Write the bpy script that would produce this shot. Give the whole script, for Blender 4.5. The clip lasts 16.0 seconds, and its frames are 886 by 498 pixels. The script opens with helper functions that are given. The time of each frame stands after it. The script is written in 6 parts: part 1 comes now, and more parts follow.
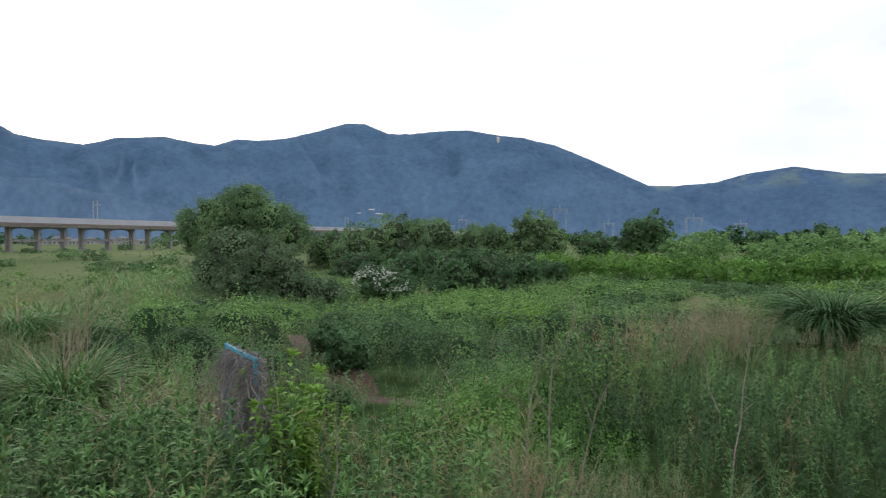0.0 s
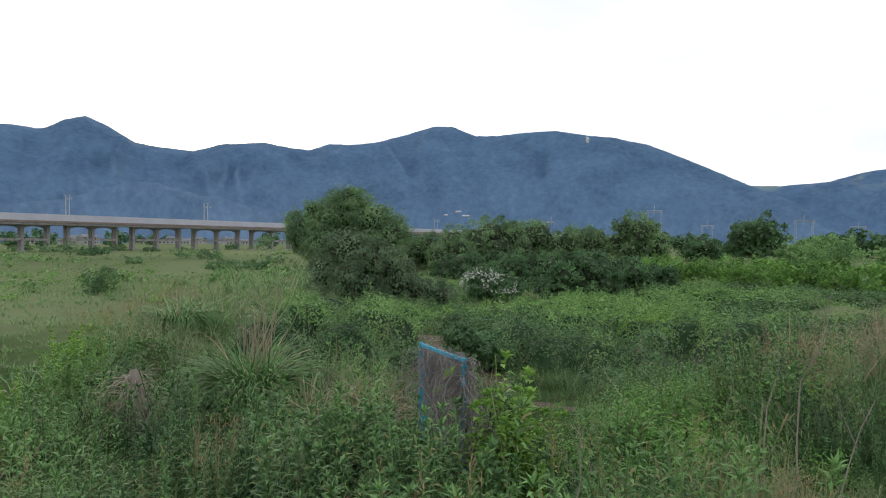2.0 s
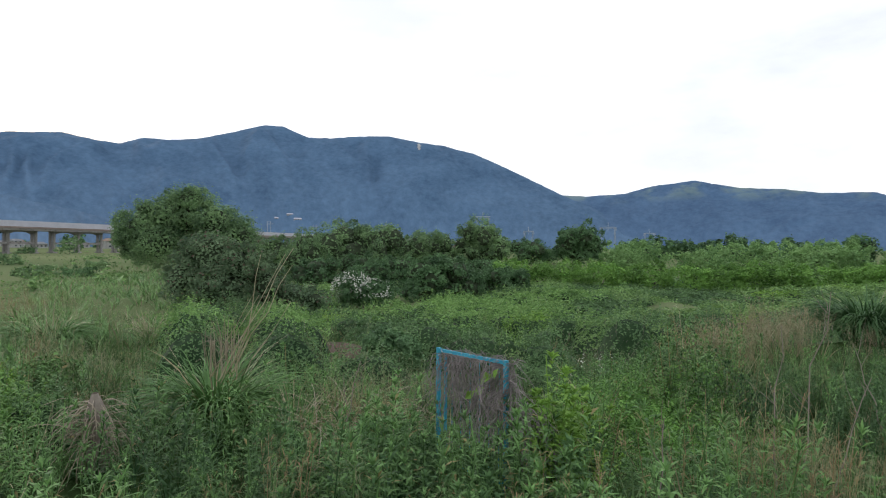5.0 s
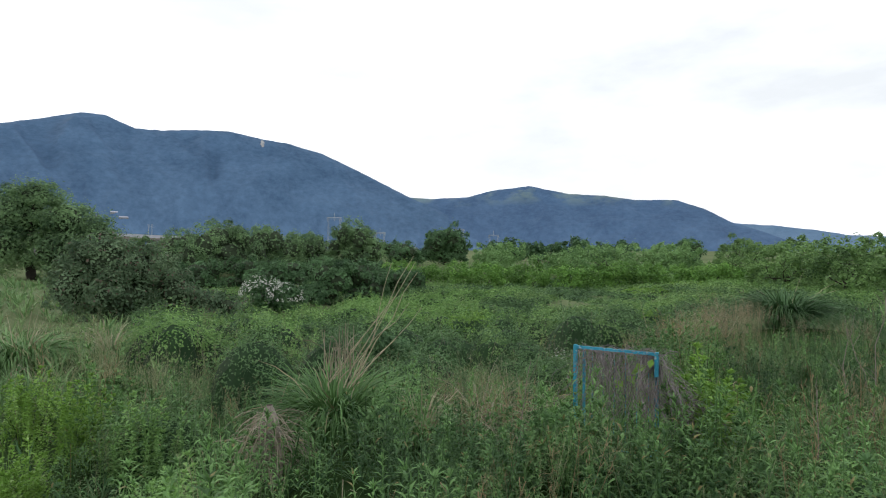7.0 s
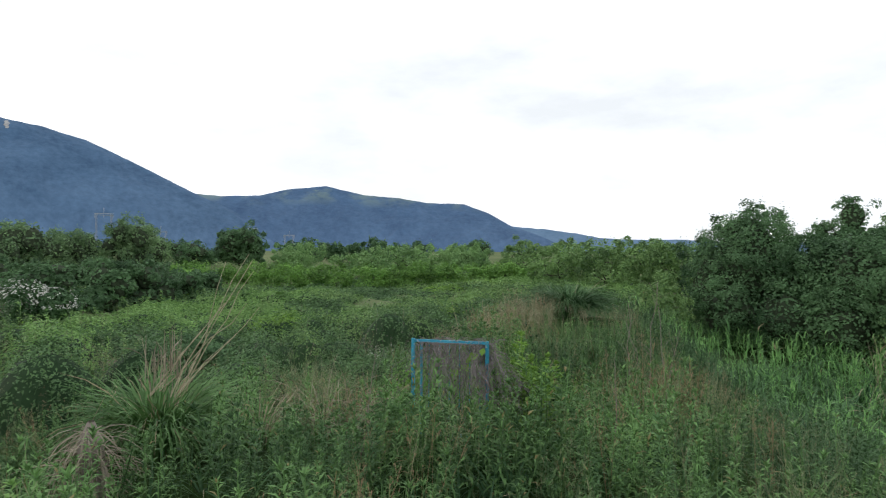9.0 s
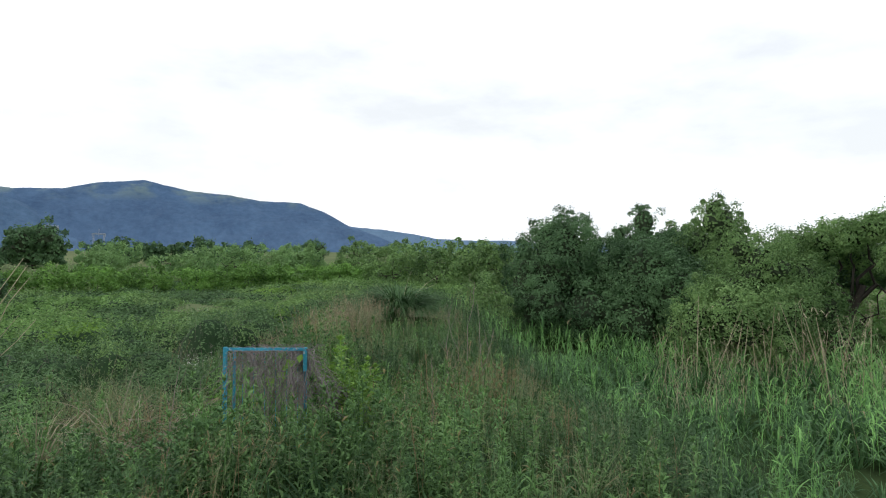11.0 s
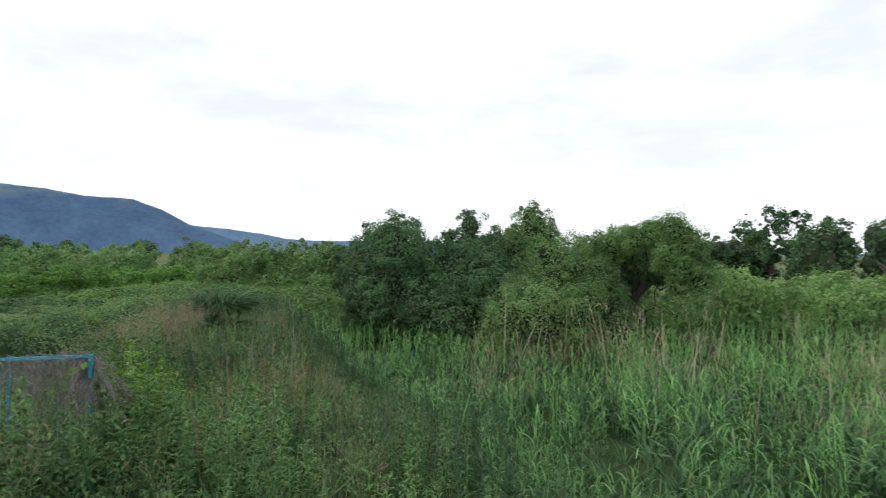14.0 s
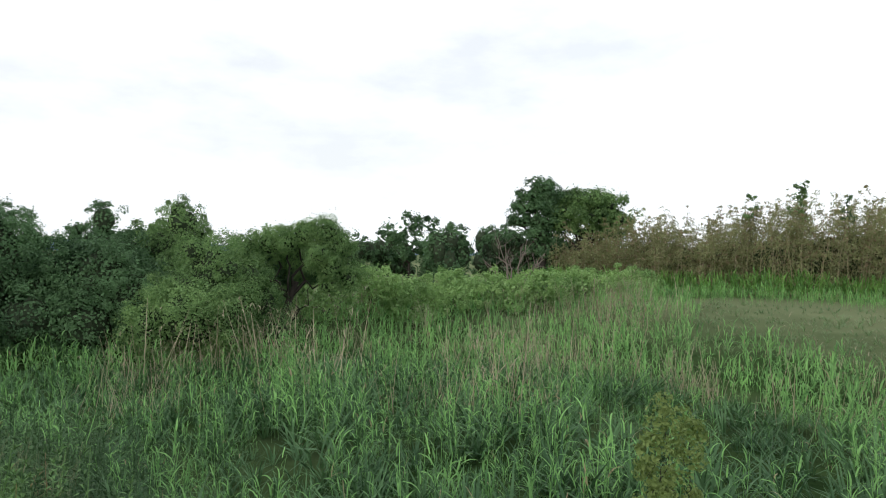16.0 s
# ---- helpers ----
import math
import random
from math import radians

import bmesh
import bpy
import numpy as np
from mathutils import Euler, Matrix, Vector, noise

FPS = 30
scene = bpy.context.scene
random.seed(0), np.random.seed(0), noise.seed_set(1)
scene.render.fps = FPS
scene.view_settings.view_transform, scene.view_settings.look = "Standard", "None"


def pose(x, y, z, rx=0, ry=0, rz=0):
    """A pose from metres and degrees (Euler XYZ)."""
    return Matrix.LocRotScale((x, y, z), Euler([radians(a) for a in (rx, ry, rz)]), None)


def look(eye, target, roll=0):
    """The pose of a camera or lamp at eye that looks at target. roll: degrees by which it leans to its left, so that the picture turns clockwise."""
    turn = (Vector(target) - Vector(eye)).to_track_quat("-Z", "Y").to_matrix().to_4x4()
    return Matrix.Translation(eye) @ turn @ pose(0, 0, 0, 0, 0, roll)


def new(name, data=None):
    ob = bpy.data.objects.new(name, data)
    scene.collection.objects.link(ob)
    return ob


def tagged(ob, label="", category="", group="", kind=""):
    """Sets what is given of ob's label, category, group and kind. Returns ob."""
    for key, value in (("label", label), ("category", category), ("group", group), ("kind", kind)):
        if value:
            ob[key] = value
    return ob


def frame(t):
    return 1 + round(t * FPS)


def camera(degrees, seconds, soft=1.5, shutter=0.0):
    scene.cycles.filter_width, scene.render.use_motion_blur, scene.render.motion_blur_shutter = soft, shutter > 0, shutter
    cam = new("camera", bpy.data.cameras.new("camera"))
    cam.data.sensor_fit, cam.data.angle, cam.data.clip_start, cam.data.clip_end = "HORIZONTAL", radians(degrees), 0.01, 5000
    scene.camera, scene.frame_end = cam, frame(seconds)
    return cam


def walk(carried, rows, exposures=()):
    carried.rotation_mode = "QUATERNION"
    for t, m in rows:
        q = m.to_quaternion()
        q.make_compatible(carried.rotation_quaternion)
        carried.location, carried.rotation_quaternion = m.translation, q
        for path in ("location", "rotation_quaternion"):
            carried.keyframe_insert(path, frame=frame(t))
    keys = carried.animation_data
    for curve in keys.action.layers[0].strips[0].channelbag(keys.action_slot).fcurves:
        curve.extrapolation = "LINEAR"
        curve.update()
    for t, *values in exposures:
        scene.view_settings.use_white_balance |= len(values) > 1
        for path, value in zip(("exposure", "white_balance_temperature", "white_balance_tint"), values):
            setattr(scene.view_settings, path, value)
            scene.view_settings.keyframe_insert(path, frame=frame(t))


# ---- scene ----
cam = camera(73.2, 16.0, 1.0, 0.2)
PATH = [
    (0.0, (0.000, 0.000, 2.409), (0.000, 9.999, 2.269), -0.17),
    (0.5, (-0.244, 0.015, 2.421), (-1.168, 9.971, 2.283), -0.01),
    (1.0, (-0.562, 0.026, 2.420), (-1.770, 9.952, 2.290), 0.09),
    (1.5, (-0.881, 0.020, 2.410), (-2.233, 9.927, 2.290), 0.17),
    (2.0, (-1.136, -0.018, 2.408), (-2.568, 9.878, 2.298), 0.23),
    (2.5, (-1.242, -0.084, 2.406), (-2.615, 9.821, 2.311), 0.24),
    (3.0, (-1.357, -0.094, 2.399), (-2.387, 9.852, 2.318), 0.25),
    (3.5, (-1.618, -0.097, 2.397), (-2.334, 9.877, 2.330), 0.27),
    (4.0, (-1.998, -0.084, 2.401), (-2.325, 9.910, 2.348), 0.33),
    (4.5, (-2.489, -0.058, 2.403), (-2.145, 9.936, 2.360), 0.38),
    (5.0, (-3.096, -0.079, 2.415), (-1.753, 9.830, 2.383), 0.37),
    (7.5, (-6.994, 0.279, 2.489), (-2.346, 9.133, 2.501), 0.27),
    (8.0, (-7.136, 0.338, 2.461), (-1.477, 8.582, 2.482), 0.27),
    (8.5, (-7.121, 0.357, 2.458), (-0.879, 8.169, 2.484), 0.32),
    (9.0, (-7.043, 0.347, 2.450), (-0.392, 7.815, 2.482), 0.37),
    (9.5, (-7.032, 0.309, 2.446), (0.394, 7.007, 2.483), 0.40),
    (10.0, (-7.022, 0.312, 2.457), (0.914, 6.396, 2.497), 0.41),
    (12.5, (-6.631, -0.282, 2.520), (1.903, 4.930, 2.593), 0.30),
    (13.0, (-6.879, -0.512, 2.526), (1.660, 4.692, 2.597), 0.32),
    (13.5, (-7.039, -0.705, 2.541), (1.851, 3.871, 2.615), 0.33),
    (14.0, (-7.104, -0.764, 2.557), (2.362, 2.460, 2.636), 0.37),
    (14.5, (-7.045, -0.760, 2.577), (2.900, 0.285, 2.660), 0.52),
    (15.0, (-6.955, -0.895, 2.593), (2.960, -2.191, 2.674), 0.65),
    (15.5, (-6.971, -0.884, 2.607), (2.812, -2.955, 2.693), 0.72),
    (16.0, (-7.091, -0.870, 2.619), (2.644, -3.151, 2.713), 0.75),
]
walk(cam, [(t, look(eye, target, roll)) for t, eye, target, roll in PATH])

# ---- world, sun ----
world = bpy.data.worlds.new("sky")
scene.world = world
world.use_nodes = True
wn, wl = world.node_tree.nodes, world.node_tree.links
wn.clear()
SUN_AZ, SUN_EL = 32.0, 13.0          # degrees left of +Y, and above the horizon


def node(tree, kind, **values):
    n = tree.nodes.new(kind)
    for k, v in values.items():
        if k in n.inputs:
            n.inputs[k].default_value = v
    return n


nt = world.node_tree
sky = nt.nodes.new("ShaderNodeTexSky")
sky.sky_type, sky.sun_disc = "NISHITA", False
sky.sun_elevation, sky.sun_rotation = radians(SUN_EL), radians(-SUN_AZ)
sky.air_density, sky.dust_density = 1.2, 2.0
tc = nt.nodes.new("ShaderNodeTexCoord")
mp = nt.nodes.new("ShaderNodeMapping")
mp.inputs["Scale"].default_value = (1.6, 1.6, 4.5)
cn = node(nt, "ShaderNodeTexNoise", Scale=1.7, Detail=7.0, Roughness=0.55)
cr = nt.nodes.new("ShaderNodeValToRGB")
cr.color_ramp.elements[0].position, cr.color_ramp.elements[1].position = 0.34, 0.56
cr.color_ramp.elements[0].color = (0.73, 0.73, 0.73, 1)
cmix = nt.nodes.new("ShaderNodeMix")
cmix.data_type = "RGBA"
cmix.inputs[7].default_value = (11.4, 11.8, 12.4, 1)   # bright cloud layer
bg = node(nt, "ShaderNodeBackground", Strength=0.1)
wo = nt.nodes.new("ShaderNodeOutputWorld")
wl.new(tc.outputs["Generated"], mp.inputs["Vector"])
wl.new(mp.outputs[0], cn.inputs["Vector"])
wl.new(cn.outputs["Fac"], cr.inputs["Fac"])
wl.new(cr.outputs["Color"], cmix.inputs[0])
wl.new(sky.outputs["Color"], cmix.inputs[6])
wl.new(cmix.outputs[2], bg.inputs["Color"])
wl.new(bg.outputs[0], wo.inputs["Surface"])

sun = new("sun", bpy.data.lights.new("sun", "SUN"))
sun.data.energy, sun.data.angle, sun.data.color = 0.9, radians(14), (1.0, 0.93, 0.82)
a, e = radians(SUN_AZ), radians(SUN_EL)
sun.matrix_world = look((0, 0, 50), (0 + 50 * math.sin(a) * math.cos(e), -50 * math.cos(a) * math.cos(e), 50 - 50 * math.sin(e)))

# ---- materials ----


def material(name):
    m = bpy.data.materials.new(name)
    m.use_nodes = True
    m.node_tree.nodes.clear()
    return m, m.node_tree


def leaf_material(name, dark, light, rough=0.55, through_light=0.3, patch=0.35, odd=None, each=0.34):
    """Foliage: colour varies leaf by leaf and in broad patches; leaves let some light through."""
    m, t = material(name)
    geo = t.nodes.new("ShaderNodeNewGeometry")
    ns = node(t, "ShaderNodeTexNoise", Scale=patch, Detail=4.0, Roughness=0.6)
    t.links.new(geo.outputs["Position"], ns.inputs["Vector"])
    add = t.nodes.new("ShaderNodeMath")
    add.operation = "MULTIPLY_ADD"
    add.inputs[1].default_value, add.inputs[2].default_value = each, -0.07 - each / 2
    t.links.new(geo.outputs["Random Per Island"], add.inputs[0])
    add2 = t.nodes.new("ShaderNodeMath")
    add2.operation = "MULTIPLY_ADD"
    add2.inputs[1].default_value = 1.5
    t.links.new(ns.outputs["Fac"], add2.inputs[0])
    t.links.new(add.outputs[0], add2.inputs[2])
    rp = t.nodes.new("ShaderNodeValToRGB")
    rp.color_ramp.elements[0].position, rp.color_ramp.elements[1].position = 0.3, 0.95
    rp.color_ramp.elements[0].color, rp.color_ramp.elements[1].color = (*dark, 1), (*light, 1)
    t.links.new(add2.outputs[0], rp.inputs["Fac"])
    col = rp.outputs["Color"]
    if odd:                                     # a share of yellowed or dry leaves
        gt = t.nodes.new("ShaderNodeMath")
        gt.operation = "GREATER_THAN"
        gt.inputs[1].default_value = 1 - odd[1]
        t.links.new(geo.outputs["Random Per Island"], gt.inputs[0])
        mx = t.nodes.new("ShaderNodeMix")
        mx.data_type = "RGBA"
        mx.inputs[7].default_value = (*odd[0], 1)
        t.links.new(gt.outputs[0], mx.inputs[0])
        t.links.new(col, mx.inputs[6])
        col = mx.outputs[2]
    pr = node(t, "ShaderNodeBsdfPrincipled", Roughness=rough)
    pr.inputs["Specular IOR Level"].default_value = 0.2
    tr = t.nodes.new("ShaderNodeBsdfTranslucent")
    ms = t.nodes.new("ShaderNodeMixShader")
    ms.inputs[0].default_value = through_light
    out = t.nodes.new("ShaderNodeOutputMaterial")
    t.links.new(col, pr.inputs["Base Color"])
    t.links.new(col, tr.inputs["Color"])
    t.links.new(pr.outputs[0], ms.inputs[1])
    t.links.new(tr.outputs[0], ms.inputs[2])
    t.links.new(ms.outputs[0], out.inputs["Surface"])
    return m


def solid_material(name, ca, cb, rough=0.7, scale=6.0, fine=40.0, bump=0.15, metal=0.0, wear=None):
    """A surface with coarse mottling, fine grain and relief; wear: (colour, amount) in patches."""
    m, t = material(name)
    tcn = t.nodes.new("ShaderNodeTexCoord")
    n1 = node(t, "ShaderNodeTexNoise", Scale=scale, Detail=5.0)
    n2 = node(t, "ShaderNodeTexNoise", Scale=fine, Detail=4.0)
    for n in (n1, n2):
        t.links.new(tcn.outputs["Object"], n.inputs["Vector"])
    rp = t.nodes.new("ShaderNodeValToRGB")
    rp.color_ramp.elements[0].position, rp.color_ramp.elements[1].position = 0.3, 0.7
    rp.color_ramp.elements[0].color, rp.color_ramp.elements[1].color = (*ca, 1), (*cb, 1)
    avg = t.nodes.new("ShaderNodeMath")
    avg.operation = "MULTIPLY_ADD"
    avg.inputs[1].default_value = 0.4
    t.links.new(n2.outputs["Fac"], avg.inputs[0])
    half = t.nodes.new("ShaderNodeMath")
    half.operation = "MULTIPLY"
    half.inputs[1].default_value = 0.6
    t.links.new(n1.outputs["Fac"], half.inputs[0])
    t.links.new(half.outputs[0], avg.inputs[2])
    t.links.new(avg.outputs[0], rp.inputs["Fac"])
    col = rp.outputs["Color"]
    if wear:
        wr = t.nodes.new("ShaderNodeValToRGB")
        wr.color_ramp.elements[0].position = 1 - wear[1] - 0.04
        wr.color_ramp.elements[1].position = 1 - wear[1] + 0.04
        t.links.new(n2.outputs["Fac"], wr.inputs["Fac"])
        mx = t.nodes.new("ShaderNodeMix")
        mx.data_type = "RGBA"
        mx.inputs[7].default_value = (*wear[0], 1)
        t.links.new(wr.outputs["Color"], mx.inputs[0])
        t.links.new(col, mx.inputs[6])
        col = mx.outputs[2]
    pr = node(t, "ShaderNodeBsdfPrincipled", Roughness=rough, Metallic=metal)
    bp = node(t, "ShaderNodeBump", Strength=bump, Distance=0.02)
    t.links.new(n2.outputs["Fac"], bp.inputs["Height"])
    t.links.new(bp.outputs[0], pr.inputs["Normal"])
    t.links.new(col, pr.inputs["Base Color"])
    out = t.nodes.new("ShaderNodeOutputMaterial")
    t.links.new(pr.outputs[0], out.inputs["Surface"])
    return m


def mountain_material(name, hazed_forest_a, hazed_forest_b, meadow, low, high, amount):
    """Wooded slopes mottled at random, distance haze put into their blues; meadows on the heights between low and high
    metres.
    """
    m, t = material(name)
    geo = t.nodes.new("ShaderNodeNewGeometry")
    slope = t.nodes.new("ShaderNodeAttribute")
    slope.attribute_name = "slope"
    n1 = node(t, "ShaderNodeTexNoise", Scale=0.006, Detail=8.0, Roughness=0.62)
    n2 = node(t, "ShaderNodeTexNoise", Scale=0.04, Detail=8.0, Roughness=0.72)
    n3 = node(t, "ShaderNodeTexNoise", Scale=0.007, Detail=6.0, Roughness=0.6)
    for n in (n1, n2, n3):
        t.links.new(slope.outputs["Vector"], n.inputs["Vector"])
    sm = t.nodes.new("ShaderNodeMath")
    sm.operation = "MULTIPLY_ADD"
    sm.inputs[1].default_value = 0.58
    t.links.new(n2.outputs["Fac"], sm.inputs[0])
    hf = t.nodes.new("ShaderNodeMath")
    hf.operation = "MULTIPLY"
    hf.inputs[1].default_value = 0.52
    t.links.new(n1.outputs["Fac"], hf.inputs[0])
    t.links.new(hf.outputs[0], sm.inputs[2])
    rp = t.nodes.new("ShaderNodeValToRGB")
    rp.color_ramp.elements[0].position, rp.color_ramp.elements[1].position = 0.4, 0.68
    rp.color_ramp.elements[0].color, rp.color_ramp.elements[1].color = (*hazed_forest_a, 1), (*hazed_forest_b, 1)
    t.links.new(sm.outputs[0], rp.inputs["Fac"])
    sep = t.nodes.new("ShaderNodeSeparateXYZ")
    t.links.new(geo.outputs["Position"], sep.inputs[0])
    mr = node(t, "ShaderNodeMapRange")
    mr.inputs["From Min"].default_value, mr.inputs["From Max"].default_value = low, high
    t.links.new(sep.outputs["Z"], mr.inputs["Value"])
    mul = t.nodes.new("ShaderNodeMath")
    mul.operation = "MULTIPLY"
    r3 = t.nodes.new("ShaderNodeValToRGB")
    r3.color_ramp.elements[0].position, r3.color_ramp.elements[1].position = 1 - amount - 0.06, 1 - amount + 0.06
    t.links.new(n3.outputs["Fac"], r3.inputs["Fac"])
    t.links.new(r3.outputs["Color"], mul.inputs[0])
    t.links.new(mr.outputs[0], mul.inputs[1])
    mx = t.nodes.new("ShaderNodeMix")
    mx.data_type = "RGBA"
    mx.inputs[7].default_value = (*meadow, 1)
    t.links.new(mul.outputs[0], mx.inputs[0])
    t.links.new(rp.outputs["Color"], mx.inputs[6])
    pr = node(t, "ShaderNodeBsdfPrincipled", Roughness=0.95)
    pr.inputs["Specular IOR Level"].default_value = 0.05
    bp = node(t, "ShaderNodeBump", Strength=0.2, Distance=12.0)
    t.links.new(n2.outputs["Fac"], bp.inputs["Height"])
    t.links.new(bp.outputs[0], pr.inputs["Normal"])
    t.links.new(mx.outputs[2], pr.inputs["Base Color"])
    out = t.nodes.new("ShaderNodeOutputMaterial")
    t.links.new(pr.outputs[0], out.inputs["Surface"])
    return m


def ground_material():
    m, t = material("ground_soil_and_turf")
    geo = t.nodes.new("ShaderNodeNewGeometry")
    n1 = node(t, "ShaderNodeTexNoise", Scale=0.35, Detail=6.0)
    n2 = node(t, "ShaderNodeTexNoise", Scale=1.6, Detail=10.0, Roughness=0.75)
    n3 = node(t, "ShaderNodeTexNoise", Scale=0.02, Detail=3.0)
    for n in (n1, n2, n3):
        t.links.new(geo.outputs["Position"], n.inputs["Vector"])
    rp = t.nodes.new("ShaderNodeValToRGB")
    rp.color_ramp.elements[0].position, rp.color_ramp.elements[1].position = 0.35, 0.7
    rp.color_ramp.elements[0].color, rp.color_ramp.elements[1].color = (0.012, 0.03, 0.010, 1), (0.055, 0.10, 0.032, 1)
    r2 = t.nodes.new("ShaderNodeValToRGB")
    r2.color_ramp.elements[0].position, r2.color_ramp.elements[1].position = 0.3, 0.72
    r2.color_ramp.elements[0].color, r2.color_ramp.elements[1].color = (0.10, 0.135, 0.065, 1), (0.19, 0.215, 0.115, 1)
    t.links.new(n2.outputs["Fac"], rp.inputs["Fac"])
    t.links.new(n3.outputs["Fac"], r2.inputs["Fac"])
    far = t.nodes.new("ShaderNodeVectorMath")              # soil darkened for shade between weeds gives way to pale meadow turf
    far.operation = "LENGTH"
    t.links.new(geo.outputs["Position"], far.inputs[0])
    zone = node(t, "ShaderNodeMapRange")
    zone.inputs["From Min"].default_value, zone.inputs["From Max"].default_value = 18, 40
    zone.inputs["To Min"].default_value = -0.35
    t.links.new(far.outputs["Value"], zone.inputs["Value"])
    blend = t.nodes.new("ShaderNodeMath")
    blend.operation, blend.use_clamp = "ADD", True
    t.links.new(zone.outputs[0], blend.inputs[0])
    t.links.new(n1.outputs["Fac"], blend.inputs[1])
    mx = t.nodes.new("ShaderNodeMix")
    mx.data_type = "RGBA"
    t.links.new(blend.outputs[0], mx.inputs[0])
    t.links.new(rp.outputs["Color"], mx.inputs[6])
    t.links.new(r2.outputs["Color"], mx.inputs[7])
    pr = node(t, "ShaderNodeBsdfPrincipled", Roughness=1.0)
    pr.inputs["Specular IOR Level"].default_value = 0.0
    bp = node(t, "ShaderNodeBump", Strength=0.6, Distance=0.05)
    t.links.new(n2.outputs["Fac"], bp.inputs["Height"])
    t.links.new(bp.outputs[0], pr.inputs["Normal"])
    t.links.new(mx.outputs[2], pr.inputs["Base Color"])
    out = t.nodes.new("ShaderNodeOutputMaterial")
    t.links.new(pr.outputs[0], out.inputs["Surface"])
    return m


M_GROUND = ground_material()
M_SOIL = solid_material("trodden_soil", (0.045, 0.026, 0.019), (0.105, 0.062, 0.043), 0.95, 2.0, 30.0, 0.6)
M_WEED = leaf_material("weed_leaf", (0.024, 0.062, 0.022), (0.185, 0.34, 0.112), 0.66, 0.15, each=0.5, odd=((0.24, 0.21, 0.09), 0.03))
M_DUSTY = leaf_material("dusty_leaf", (0.052, 0.098, 0.055), (0.19, 0.28, 0.15), 0.6, 0.2, patch=0.6, odd=((0.17, 0.13, 0.10), 0.06))
M_GREYWEED = leaf_material("grey_weed_leaf", (0.026, 0.07, 0.028), (0.165, 0.30, 0.12), 0.68, 0.12)
# dark weed green that also carries shade at the bank foot and mound side
M_DARKWEED = leaf_material("dark_weed_leaf", (0.016, 0.046, 0.02), (0.095, 0.18, 0.07), 0.68, 0.12)
M_COVER = leaf_material("broad_leaf", (0.0216, 0.0634, 0.0173), (0.2152, 0.4043, 0.0893), 0.48, 0.18, patch=0.55)
M_LIME = leaf_material("young_leaf", (0.072, 0.1584, 0.0252), (0.2625, 0.4515, 0.0893), 0.5, 0.22)
M_LUSH = leaf_material("lush_leaf", (0.04, 0.115, 0.03), (0.205, 0.40, 0.09), 0.5, 0.2, patch=0.8)
M_GRASS = leaf_material("grass_blade", (0.0324, 0.0756, 0.0252), (0.168, 0.2835, 0.0998), 0.5, 0.15, odd=((0.26, 0.22, 0.13), 0.1))
M_PANICLE = leaf_material("grass_panicle", (0.155, 0.19, 0.092), (0.30, 0.31, 0.175), patch=0.2)
M_TANGRASS = leaf_material("tan_dry_grass", (0.20, 0.17, 0.10), (0.36, 0.31, 0.20), 0.6, 0.15)
M_RUST = leaf_material("rust_seed_head", (0.19, 0.135, 0.07), (0.35, 0.25, 0.145), 0.6, 0.15)
M_REED = leaf_material("reed_blade", (0.08, 0.195, 0.064), (0.31, 0.585, 0.19), 0.5, 0.4, patch=0.7, each=0.42, odd=((0.38, 0.31, 0.19), 0.02))
M_SEDGE = leaf_material("sedge_blade", (0.03, 0.08, 0.034), (0.12, 0.235, 0.095), 0.55, 0.1)
M_STRAW = leaf_material("dry_straw", (0.255, 0.22, 0.145), (0.47, 0.41, 0.28), through_light=0.1)
M_PAMPAS = leaf_material("pampas_blade", (0.034, 0.09, 0.03), (0.16, 0.30, 0.10), 0.6, 0.15, odd=((0.3, 0.25, 0.15), 0.04))
M_TUSSOCK = leaf_material("tussock_blade", (0.024, 0.066, 0.026), (0.105, 0.21, 0.075), 0.6, 0.15)
M_TREE = leaf_material("tree_leaf", (0.0418, 0.0936, 0.0331), (0.2467, 0.4043, 0.1418), 0.5, 0.28, patch=0.5)
# tree green made paler and bluer to carry distance haze
M_HAZETREE = leaf_material("hazed_tree_leaf", (0.0504, 0.1008, 0.0504), (0.2467, 0.3885, 0.1733), 0.5, 0.28, patch=0.4)
M_FARWILLOW = leaf_material("far_willow_leaf", (0.115, 0.23, 0.082), (0.28, 0.45, 0.175), 0.5, 0.28, patch=0.3)
M_HAYGRASS = leaf_material("pale_grass_blade", (0.095, 0.178, 0.075), (0.24, 0.335, 0.16), 0.55, 0.15, patch=0.25, odd=((0.30, 0.25, 0.17), 0.12))
M_MEADOW = leaf_material("meadow_grass_blade", (0.095, 0.2, 0.075), (0.24, 0.375, 0.145), 0.55, 0.15, patch=0.25, odd=((0.30, 0.25, 0.17), 0.05))
M_TREEDARK = leaf_material("dark_tree_leaf", (0.026, 0.063, 0.029), (0.145, 0.268, 0.118), 0.55, 0.22, patch=0.5)
M_TREELIGHT = leaf_material("light_tree_leaf", (0.064, 0.136, 0.046), (0.262, 0.42, 0.155), 0.55, 0.3, patch=0.6)
M_WILLOW = leaf_material("willow_leaf", (0.15, 0.28, 0.095), (0.34, 0.51, 0.185), 0.5, 0.28, patch=0.4)
M_HEDGE = leaf_material("hedge_leaf", (0.0432, 0.108, 0.0252), (0.2415, 0.4515, 0.105), 0.5, 0.25, patch=0.5)
M_BAMBOO = leaf_material("bamboo_leaf", (0.16, 0.175, 0.078), (0.36, 0.385, 0.185), 0.6, 0.3, patch=0.45, each=0.25, odd=((0.33, 0.24, 0.155), 0.16))
